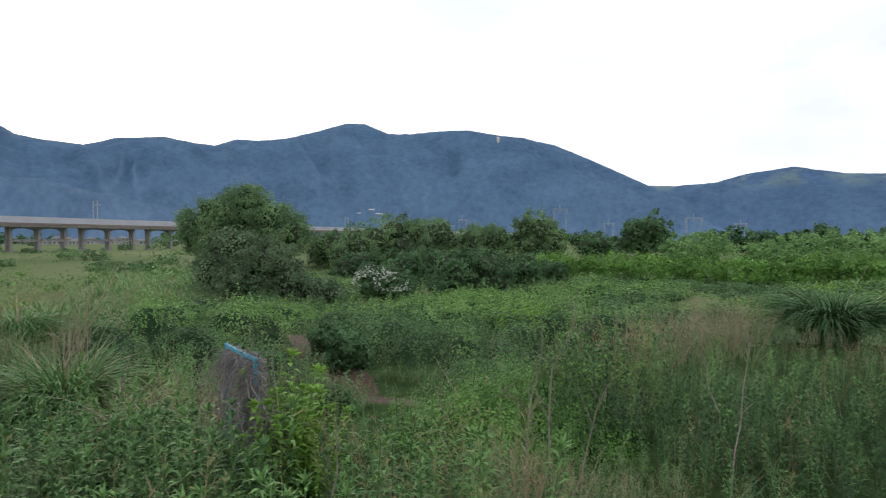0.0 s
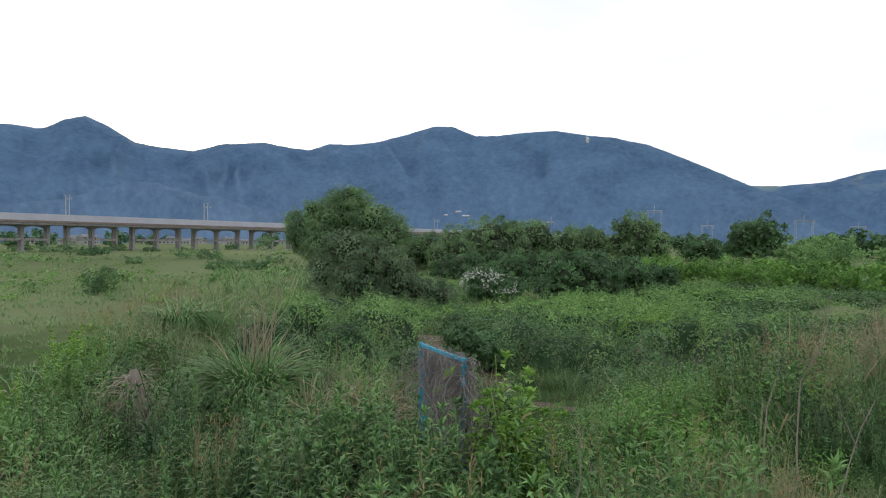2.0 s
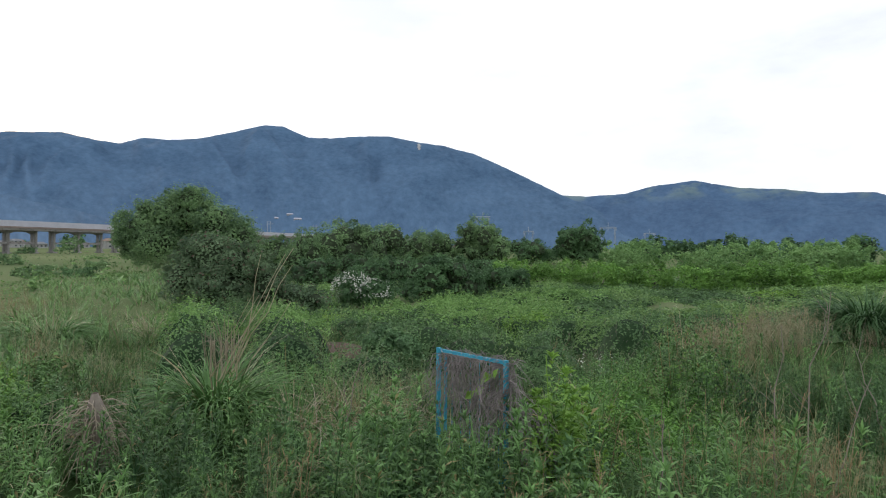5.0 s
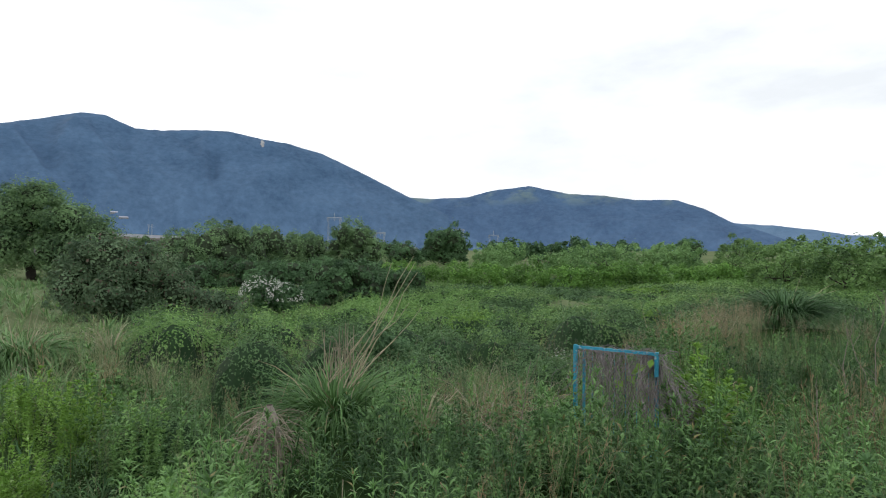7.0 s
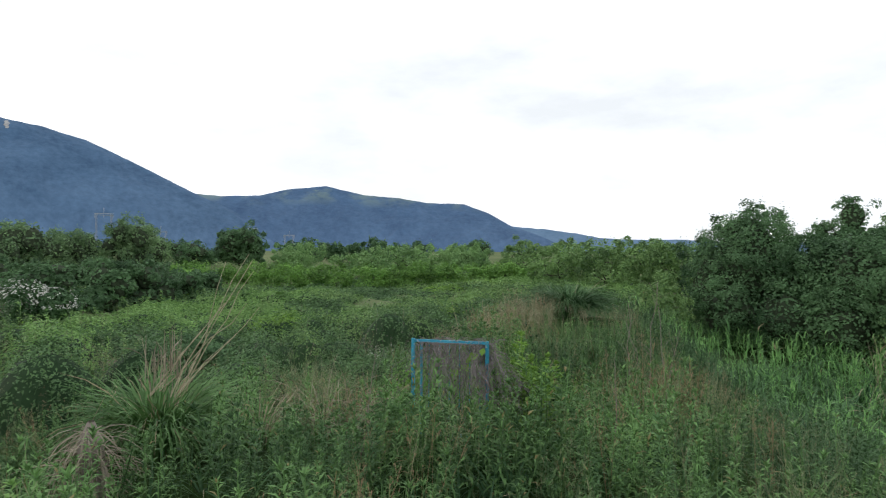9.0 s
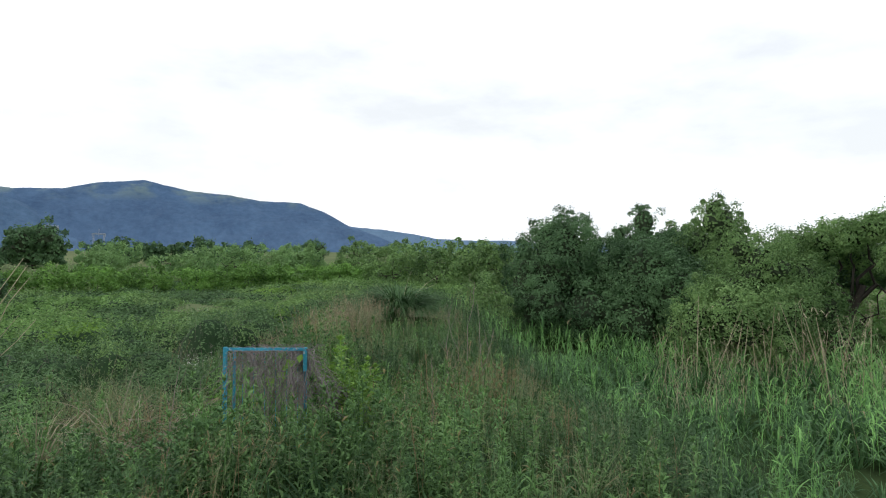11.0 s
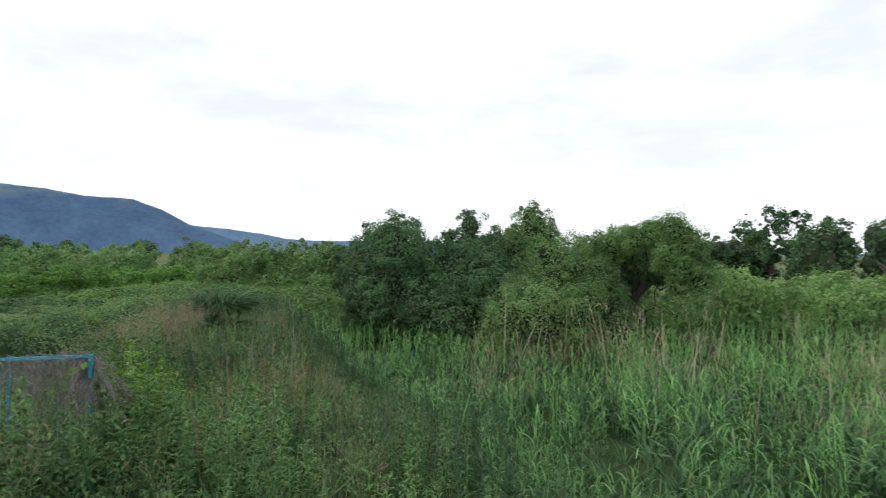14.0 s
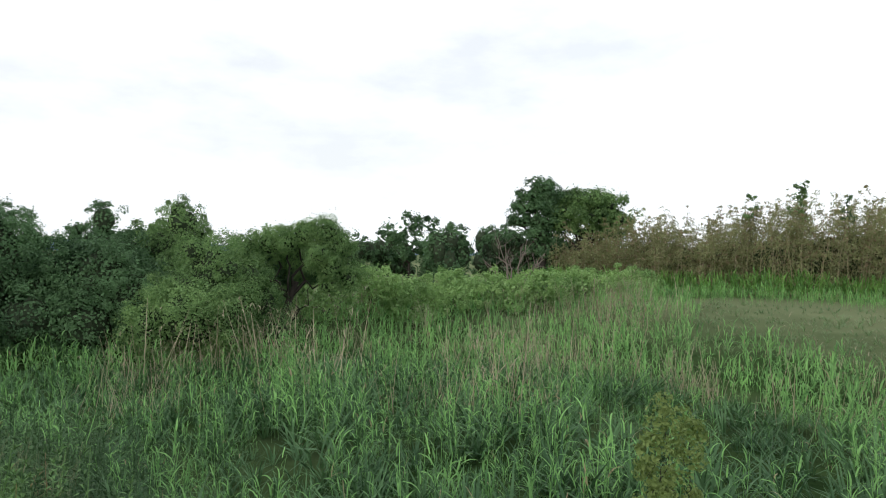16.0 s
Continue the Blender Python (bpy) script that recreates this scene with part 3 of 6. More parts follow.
def limb(a, b, r0, r1, bend=0.12, n=6, sides=6):
    a, b = np.array(a, float), np.array(b, float)
    s = np.linspace(0, 1, n)[:, None]
    p = a + (b - a) * s
    L = np.linalg.norm(b - a)
    p[1:-1] += rng.normal(0, bend * L * 0.25, (n - 2, 3))
    return tube(p, r0 + (r1 - r0) * np.linspace(0, 1, n), sides)


def wood(base, fork, lobes, r, twigs=1):
    """The trunk from base to fork, and for each lobe a limb with its twigs."""
    stem = limb(base, fork, r * 1.25, r * 0.85, 0.08, 7, 7)
    limbs = []
    for c, rad in lobes:
        c = np.array(c, float)
        start = np.array(fork, float) + (np.array(base, float) - np.array(fork, float)) * rng.uniform(0, 0.3)
        g = [limb(start, c, r * 0.45, r * 0.15, 0.3, 6, 5)]
        for _ in range(twigs):
            d = unit(1)[0]
            d[2] = abs(d[2]) * 0.8
            g.append(limb(c - (c - np.array(fork)) * 0.25, c + d * np.array(rad) * 0.85, r * 0.22, r * 0.05, 0.2, 5, 4))
        limbs.append(join(g))
    return stem, limbs


def tree(name, x, y, lobes, r, mat, count, leaf, label, category="tree", group="", fork=0.45, clump=0.35, base=None, under=0.75, core=0.36, bark=None, twigs=1, arms=99):
    """lobes are relative to the foot of the trunk; arms: how many of them a limb reaches.
    Each lobe is (dx, dy, dz, rx, ry, rz)."""
    z = float(height(x, y))
    top = max(l[2] + l[5] for l in lobes)
    k = (top - z) / top                                   # the crown tops keep their level above the datum
    lb = [((l[0], l[1], l[2] * k), (l[3], l[4], l[5] * k)) for l in lobes]
    t = thing(name, (x, y, z), label, category, group)
    cen = np.mean([l[0] for l in lb], axis=0)
    fk = np.array(base) if base is not None else np.array([cen[0] * 0.5, cen[1] * 0.5, max(0.3, cen[2] * fork)])
    stem, limbs = wood((0, 0, -0.15), fk, lb[:arms], r, twigs)
    if r < 0.12:                                          # bushes: one cluster of thin stems
        part("stem_cluster" if r < 0.05 else "trunk", join([stem] + limbs), bark or M_BARK, t, smooth=True)
    else:
        trunk = part("trunk", stem, bark or M_BARK, t, smooth=True)
        for g in limbs:
            part("limb", g, bark or M_BARK, trunk, smooth=True)
    top_part = part("crown", crown(lb, count, *leaf, clump, under, core), mat, t)
    # a dark core in each lobe, standing in for shade between the leaves
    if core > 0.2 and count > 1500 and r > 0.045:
        part("shade_core", join([lump(np.array(c), np.array(q) * 0.6) for c, q in lb]), M_SHADETWIG, top_part, "dark core standing in for shade inside the crown")
    return t


def round_lobes(w, h, n, low=0.15, seed=0, squash=0.8):
    """An uneven crown about w half wide and h high, from n lobes."""
    g = np.random.default_rng(seed)
    out = [(0, 0, h * 0.62, w * 0.62, w * 0.6, h * 0.36), (0, 0, h * 0.26, w * 0.85, w * 0.8, h * 0.27)]
    for k in range(n):
        a = k * 2.4 + g.uniform(0, 0.8)
        rad = w * g.uniform(0.42, 0.66)
        zz = h * g.uniform(low + 0.16, 0.72)
        q = w * g.uniform(0.32, 0.48)
        out.append((rad * math.cos(a), rad * math.sin(a), zz, q, q, min(q * squash * h / w, zz * 0.9, (h - zz) * 0.95)))
    return out


FAR = (0.21, 0.13)
MID = (0.17, 0.10)
# the big walnut-like tree that stands out of the row, with the dusty bush in front of it
tree("big_tree", -18.8, 57.5, [(-1.0, 0, 5.0, 3.0, 3.0, 2.4), (-4.2, 0, 3.9, 2.3, 2.6, 2.1), (2.2, -0.5, 4.6, 2.5, 2.8, 2.0), (4.6, -0.6, 3.2, 2.0, 2.2, 1.9),
     (0.2, -0.6, 6.6, 1.5, 1.6, 1.35), (-2.4, -1.4, 2.6, 2.6, 2.4, 2.0), (2.0, -1.4, 2.3, 2.6, 2.4, 1.9), (-5.2, 0.4, 2.8, 1.6, 1.8, 1.8), (-4.0, 0.2, 5.7, 0.9, 1.0, 0.9)],
     0.34, M_HAZETREE, 34000, (0.16, 0.095), "big dense dark green broadleaf tree in the field", clump=0.68)
tree("dusty_bush", -9.6, 29.2, [(-0.6, 0, 2.2, 1.4, 1.3, 1.1), (1.0, -0.2, 1.7, 1.5, 1.3, 1.1), (2.2, -0.2, 1.0, 1.2, 1.1, 1.0), (-1.8, 0, 1.3, 1.1, 1.1, 1.1), (0, -0.7, 1.0, 1.7, 1.2, 0.9), (0.2, -0.3, 0.5, 2.3, 1.3, 0.6), (-1.2, 0, 2.4, 0.8, 0.8, 0.55), (3.3, -0.3, 0.7, 1.0, 0.9, 0.6), (4.3, -0.1, 0.5, 0.8, 0.8, 0.45)],
     0.09, M_DUSTY, 19000, (0.1, 0.055), "dusty grey-green overgrown bush before the big tree", "bush", clump=0.38)
ROW = [(-11.7, 61.3, 3.6, 2.2, 1), (-7.9, 55.6, 4.2, 2.7, 2), (-5.0, 59.8, 5.3, 3.5, 3), (-1.1, 58.1, 4.8, 2.4, 4), (3.2, 70.4, 4.3, 2.1, 5), (6.2, 72.7, 4.5, 2.3, 6), (-2.6, 66.0, 4.9, 2.4, 12)]
for x, y, h, w, sd in ROW:
    tree("field_tree", x, y, round_lobes(w * 1.25, h, 8, 0.0, sd), 0.14, M_HAZETREE, 7000, (0.155, 0.09), "mid green broadleaf tree in the row behind the field", group="trees behind the field", clump=0.5)
tree("field_tree", 11.8, 73.1, round_lobes(4.0, 5.9, 8, 0.05, 21), 0.22, M_HAZETREE, 8000, (0.2, 0.12), "wide mid green tree in the row behind the field", group="trees behind the field", clump=0.55)
tree("field_tree", 20.9, 81.7, round_lobes(3.9, 3.8, 7, 0.05, 22), 0.15, M_TREEDARK, 5000, FAR, "low dark tree in the row behind the field", group="trees behind the field", clump=0.5)
tree("round_tree", 29.6, 87.4, round_lobes(4.2, 6.3, 9, 0.05, 23), 0.25, M_TREEDARK, 9000, (0.3, 0.18), "dark round solitary tree behind the green hedge", clump=0.55)
tree("field_tree", -3.0, 74.1, round_lobes(2.4, 5.0, 6, 0.05, 24), 0.16, M_HAZETREE, 4500, FAR, "mid green broadleaf tree in the row behind the field", group="trees behind the field", clump=0.5)
for x, y, h, w, sd in [(0.3, 34.6, 1.9, 1.6, 31), (2.6, 35.2, 2.0, 1.9, 32), (-2.6, 38.0, 1.5, 1.6, 33), (4.6, 37.0, 1.2, 1.6, 34), (7.0, 40.0, 1.0, 1.6, 35), (-6.6, 47.5, 1.7, 2.3, 36), (-3.2, 49.0, 1.9, 2.4, 37), (0.2, 48.0, 1.7, 2.3, 38), (3.6, 49.5, 1.8, 2.4, 39), (7.2, 50.0, 1.6, 2.2, 40)]:
    tree("overgrown_bush", x, y, round_lobes(w, h, 6, 0.0, sd), 0.06, M_TREEDARK, 3600, (0.14, 0.085), "dark bush smothered in creepers at the field's edge", "bush", "bushes at the field's edge", clump=0.32)
for x, y, h, w, sd in [(29.0, 67.7, 3.5, 3.8, 41), (30.0, 54.1, 2.4, 3.5, 42), (36.2, 55.5, 3.3, 4.6, 43), (34.0, 44.5, 2.7, 2.3, 44), (24.0, 60.0, 2.3, 2.2, 46), (41.0, 50.0, 3.1, 3.0, 47)]:
    tree("willow_bush", x, y, round_lobes(w, h, 9, 0.0, sd), 0.12, M_FARWILLOW, 7000, (0.18, 0.105), "pale green willow thicket beyond the hedge", "bush", "willows beyond the hedge", clump=0.42, core=0.2)
tree("round_tree", 46.4, 53.8, round_lobes(2.0, 3.9, 6, 0.05, 51), 0.15, M_TREEDARK, 3500, FAR, "small dark round tree among the willows", clump=0.45)
for k in range(7):
    tree("dark_far_tree", 52 + k * 4.2, 113 - k * 1.6, round_lobes(3.2, 4.4 + 0.6 * math.sin(k * 2.1), 5, 0.0, 60 + k), 0.2, M_TREEDARK, 1200, (0.5, 0.32), "dark tree of a distant row", group="dark distant row", clump=0.7)
for x, y, h, w, sd in [(36.3, 37.5, 3.7, 2.9, 71), (35.3, 31.2, 3.6, 2.4, 72), (36.5, 28.0, 4.0, 2.5, 73), (36.5, 24.0, 3.8, 2.4, 74), (31.5, 22.0, 3.0, 2.1, 75), (42.0, 36.0, 3.9, 2.6, 76), (40.5, 41.0, 3.7, 2.6, 77), (29.0, 19.0, 2.8, 2.0, 78), (27.5, 22.8, 3.0, 2.3, 79), (28.5, 18.0, 3.1, 2.3, 80), (25.5, 14.0, 2.9, 2.2, 81), (28.0, 27.0, 3.0, 2.5, 82), (20.5, 11.5, 2.4, 1.9, 83)]:
    tree("hedge_tree", x, y, round_lobes(w, h, 7, 0.0, sd), 0.1, M_TREE, 4600, (0.15, 0.09), "leafy mid green shrub tree of the thicket", "shrub", "thicket", clump=0.36, core=0.2)

# low bushes on the meadow towards the viaduct
for x, y, h, w, sd in [(-79.3, 92.4, 1.86, 1.62, 200), (-72.6, 89.6, 1.11, 1.98, 201), (-49.4, 78.8, 1.0, 1.27, 202), (-44.7, 77.0, 0.95, 1.51, 203), (-87.1, 163.6, 1.62, 1.74, 204), (-73.2, 154.8, 3.12, 2.45, 205), (-27.9, 49.5, 0.36, 1.32, 206), (-24.5, 48.7, 0.35, 1.03, 207), (-45.2, 61.5, 0.35, 0.78, 208), (-29.5, 36.6, 0.35, 0.74, 209), (-28.0, 33.6, 0.35, 0.56, 210), (-102.3, 113.4, 0.99, 1.9, 211), (-118.3, 123.3, 1.15, 1.85, 212), (-85.7, 123.9, 0.65, 1.35, 213), (-103.9, 137.7, 1.06, 1.76, 214), (-29.4, 63.6, 0.42, 0.89, 215)]:
    tree("meadow_bush", x, y, round_lobes(w * 1.5, h * 1.3 + 0.25, 5, 0.0, sd), 0.05, M_HAZETREE if sd % 3 else M_TREEDARK, 900, (0.09 * w + 0.05, 0.055 * w + 0.03), "low rounded green bush on the meadow", "bush", "meadow bushes", clump=0.2 * w)

# the low bright hedge along the back of the field
HEDGE = [(9.0 + 1.9 * k, 47.0 - 1.15 * k + 0.8 * math.sin(k * 1.7), 80 + k) for k in range(14)]
for x, y, sd in HEDGE:
    tree("hedge_shrub", x, y, round_lobes(1.8, 1.4 + 0.2 * math.sin(sd * 2.3), 6, 0.2, sd), 0.04, M_HEDGE, 3100, (0.125, 0.08), "bright green low hedge shrub along the field", "shrub", "low hedge", clump=0.3)

# shrubs and trees beside the reeds
NEAR = (0.07, 0.041)
tree("dark_shrub", 14.2, 8.6, [(0, 0, 2.6, 1.5, 1.5, 1.45), (0, 0, 2.2, 1.7, 1.9, 1.7), (-0.3, 0.9, 1.7, 1.4, 1.4, 1.5), (0.3, -1.2, 1.9, 1.4, 1.4, 1.3), (-1.1, 0.2, 1.1, 1.2, 1.5, 1.1), (-0.8, -1.4, 1.0, 1.2, 1.4, 1.0), (0.1, 0.2, 3.3, 1.0, 1.15, 0.68), (0.2, -2.0, 2.1, 1.2, 1.2, 1.15)],
     0.1, M_TREEDARK, 38000, NEAR, "big dense dark green shrub at the edge of the reeds", "shrub", clump=0.27, core=0.4)
tree("dark_shrub", 14.4, 5.4, [(0, 0, 2.1, 1.5, 1.6, 1.2), (0, 0, 1.8, 1.6, 1.9, 1.4), (0.2, 1.0, 1.6, 1.2, 1.3, 1.3), (-0.3, -1.0, 1.5, 1.3, 1.4, 1.2), (-1.0, 0.3, 0.9, 1.1, 1.5, 0.9), (-0.8, -1.5, 0.9, 1.0, 1.2, 0.9)],
     0.09, M_TREEDARK, 30000, NEAR, "dense dark green shrub at the edge of the reeds", "shrub", clump=0.27, core=0.4)
tree("low_shrub", 11.0, 9.9, [(0, 0, 0.9, 0.9, 0.9, 0.8), (0.7, 0.5, 0.8, 0.8, 0.8, 0.7)], 0.04, M_TREE, 5000, NEAR, "low rounded shrub at the foot of the dark shrub", "shrub", clump=0.2)
tree("slender_tree", 17.5, 6.4, [(0, 0, 3.8, 0.55, 0.6, 0.7), (0.1, 0.2, 2.9, 0.9, 1.0, 0.85), (0.0, 0.95, 3.3, 0.4, 0.4, 0.6), (0.1, -0.7, 2.9, 0.7, 0.7, 0.7)], 0.06, M_TREEDARK, 6000, NEAR, "slender tree rising behind the dark shrubs", clump=0.18)
tree("light_tree", 17.9, 3.6, [(0, 0.1, 3.8, 1.0, 0.95, 0.8), (0.3, -0.4, 3.1, 0.9, 0.9, 0.8), (0.1, 0.4, 2.8, 1.2, 1.2, 0.9), (0.2, 0.9, 3.0, 1.2, 1.0, 0.8), (-0.2, 0, 2.2, 1.4, 1.4, 1.0), (0, 0.3, 4.3, 0.5, 0.5, 0.4)],
     0.09, M_TREE, 15000, NEAR, "taller mid green tree with an airy crown", clump=0.22)
tree("light_tree", 20.0, 5.2, round_lobes(1.9, 3.9, 7, 0.0, 91), 0.09, M_TREE, 9000, (0.12, 0.07), "mid green tree behind the dark shrubs", clump=0.26)
tree("light_shrub", 11.2, 2.2, [(0, 0, 1.1, 1.1, 1.3, 0.85), (0.2, 1.0, 0.9, 0.9, 0.8, 0.7), (0.1, -1.0, 1.0, 0.9, 0.9, 0.8)], 0.05, M_TREELIGHT, 22000, (0.058, 0.032), "light green spreading shrub over the reeds", "shrub", clump=0.27)
tree("light_shrub", 12.7, 1.85, [(0, 0, 2.1, 1.2, 1.2, 1.05), (0.1, 0.9, 1.7, 1.0, 0.9, 0.9), (-0.3, -0.55, 1.3, 1.0, 0.9, 1.0), (-0.4, 0, 1.0, 1.1, 1.3, 0.9), (0.1, -1.0, 2.0, 0.7, 0.7, 0.7), (0.0, -1.5, 1.35, 0.7, 0.7, 0.8), (-0.2, -1.9, 0.7, 0.7, 0.7, 0.7), (-0.3, 0.5, 2.75, 0.45, 0.5, 0.35), (-0.7, -0.5, 2.3, 0.5, 0.5, 0.35), (-0.9, 0.7, 1.9, 0.5, 0.6, 0.35), (-1.1, -1.0, 1.5, 0.5, 0.6, 0.35)], 0.06, M_TREELIGHT, 31000, (0.058, 0.032), "light green bushy shrub beside the leaning tree", "shrub", clump=0.3)
# the leaning tree whose crown arches over its dark trunk
tree("leaning_tree", 14.0, 0.3, [(d_ - 0.23 * q_, -0.97 * q_, z_, r_, r_, h_) for q_, z_, r_, h_, d_ in (
     (-0.65, 2.95, 0.55, 0.42, 0), (0.0, 3.05, 0.6, 0.45, 0), (-0.5, 2.5, 0.5, 0.45, 0), (0.75, 3.15, 0.6, 0.4, 0), (1.25, 3.35, 0.6, 0.45, 0), (2.0, 3.35, 0.6, 0.48, 0), (2.45, 2.95, 0.5, 0.5, 0),
     (1.75, 2.75, 0.5, 0.42, -0.3), (2.2, 2.4, 0.55, 0.45, -0.2), (2.75, 2.15, 0.5, 0.4, 0), (2.05, 1.95, 0.42, 0.3, -0.2), (0.9, 2.5, 0.9, 0.75, 1.3), (0.0, 1.6, 0.7, 0.8, 0.9))],
     0.121, M_TREELIGHT, 34000, (0.064, 0.035), "leaning tree with a dark bare trunk and light arching crown", base=(0.3, -0.95, 2.45), clump=0.26, under=0.6, twigs=1, arms=7)
for x, y, h, w, sd in [(20.5, 10.6, 3.3, 1.7, 151), (20.3, 2.9, 3.2, 1.6, 152), (21.5, 7.6, 3.3, 1.7, 153)]:
    tree("light_tree", x, y, round_lobes(w, h, 6, 0.0, sd), 0.08, M_TREE, 5500, (0.13, 0.08), "mid green tree behind the dark shrubs", clump=0.28)
# added behind the hollow under the crown, in place of its deep shade
tree("dark_shrub", 15.6, -0.6, [(0, 0.3, 2.35, 1.0, 1.0, 0.6), (0, -0.6, 2.25, 0.9, 0.9, 0.5), (0.2, 0.9, 1.7, 0.8, 0.8, 0.7)], 0.07, M_TREEDARK, 12000, (0.11, 0.06), "dark shrub added to stand in for shade in the leaning tree's hollow", "shrub", clump=0.26)
tree("leafy_tree", 22.0, 0.5, round_lobes(2.2, 3.3, 7, 0.0, 96), 0.09, M_TREE, 8000, MID, "mid green small tree beyond the leaning tree", clump=0.3)

# willow scrub behind the reeds
for k in range(22):
    u = (k + 0.5) / 22
    x, y = 19.5 + 8.0 * u + 1.5 * math.sin(k * 2.7), -2.5 - 19.5 * u + 1.0 * math.cos(k * 1.9)
    tree("willow_shrub", x, y, round_lobes(1.75, 1.75 + 0.35 * math.sin(k * 1.3), 5, 0.0, 100 + k), 0.04, M_WILLOW, 2200, (0.13, 0.065), "pale green willow scrub behind the reeds", "shrub", "willow scrub", clump=0.26)

# the wood in the distance by the bamboo
def beside(rows):
    """Lobes given by their offset across the camera's view, to fit it."""
    return [(-0.42 * q_, -0.906 * q_, z_, r_, r_, h_) for q_, z_, r_, h_ in rows]


tree("spreading_tree", 35.0, -21.7, beside([(0.2, 6.9, 2.0, 0.85), (1.6, 6.3, 1.7, 0.85), (2.5, 5.3, 1.4, 0.8), (-1.1, 6.1, 1.5, 0.7), (0.7, 5.5, 2.0, 0.7), (-1.6, 5.0, 1.2, 0.5), (2.4, 4.3, 1.1, 0.5), (0.3, 4.5, 1.4, 0.45)]),
     0.26, M_TREE, 15000, (0.17, 0.1), "tall spreading broadleaf tree with a domed crown and bare lower trunk", base=(0.05, 0.1, 3.2), clump=0.5, under=0.3, core=0.21, twigs=3)
tree("layered_tree", 36.4, -18.9, beside([(0.2, 7.9, 1.3, 0.55), (-0.8, 7.2, 1.3, 0.5), (1.1, 7.2, 1.3, 0.55), (-1.2, 6.3, 1.4, 0.5), (0.3, 6.4, 1.5, 0.5), (1.3, 6.0, 1.4, 0.5), (-1.6, 5.2, 1.2, 0.45), (0.2, 5.2, 1.6, 0.55), (0, 4.2, 1.6, 0.6), (0.4, 3.2, 1.5, 0.7)]),
     0.24, M_TREEDARK, 14000, (0.17, 0.1), "tall dark tree with a crown in flat layers", base=(0, 0, 3.6), clump=0.45, under=0.3, core=0.21, twigs=3)
for x, y, h, w, sd in [(37.5, -11.9, 5.1, 2.0, 121), (45.3, -18.0, 5.9, 2.4, 122), (40.0, -17.0, 5.2, 2.2, 123), (38.5, -24.0, 4.6, 2.0, 124), (47.0, -13.5, 5.0, 2.4, 126), (42.0, -22.0, 4.8, 2.8, 127), (43.5, -26.5, 4.6, 2.6, 128), (40.5, -19.0, 4.6, 2.4, 129), (38.0, -28.0, 3.9, 2.4, 130), (50.0, -9.0, 4.6, 2.8, 131), (46.0, -5.0, 4.2, 2.6, 132)]:
    tree("wood_tree", x, y, round_lobes(w * 1.1, h, 8, 0.0, sd), 0.14, M_TREEDARK, 3000, (0.18, 0.11), "dark green tree of the wood behind the scrub", group="wood behind the scrub", clump=0.45)
tree("sparse_tree", 42.0, -9.6, [(0, 0.6, 4.6, 1.4, 1.2, 1.1), (0, -1.2, 5.0, 1.1, 1.1, 0.9), (0, 2.0, 3.8, 1.0, 1.2, 1.1), (0, -0.4, 3.2, 2.0, 2.2, 1.4)], 0.12, M_TREEDARK, 3600, (0.24, 0.15), "thinly leaved dark tree with twigs showing", clump=0.5, core=0.05, twigs=5)


def build_dead_shrub():
    t = thing("dead_shrub", (30.8, -14.6, float(height(30.8, -14.6))), "bare grey dead shrub with spreading branches", "shrub")
    for k in range(11):
        a = k * 2.4
        tip = np.array([math.cos(a) * 0.9, math.sin(a) * 2.3, 3.0 + 0.9 * math.sin(k * 1.7)])
        g = [limb((0, 0, 0.2), tip, 0.06, 0.015, 0.12, 7, 5)]
        for j in range(7):
            s0 = tip * rng.uniform(0.4, 0.95)
            g.append(limb(s0, s0 + rng.normal(0, 0.45, 3) + (0, 0, 0.55), 0.02, 0.006, 0.15, 4, 4))
        part("branch", join(g), M_DEADWOOD, t)


build_dead_shrub()


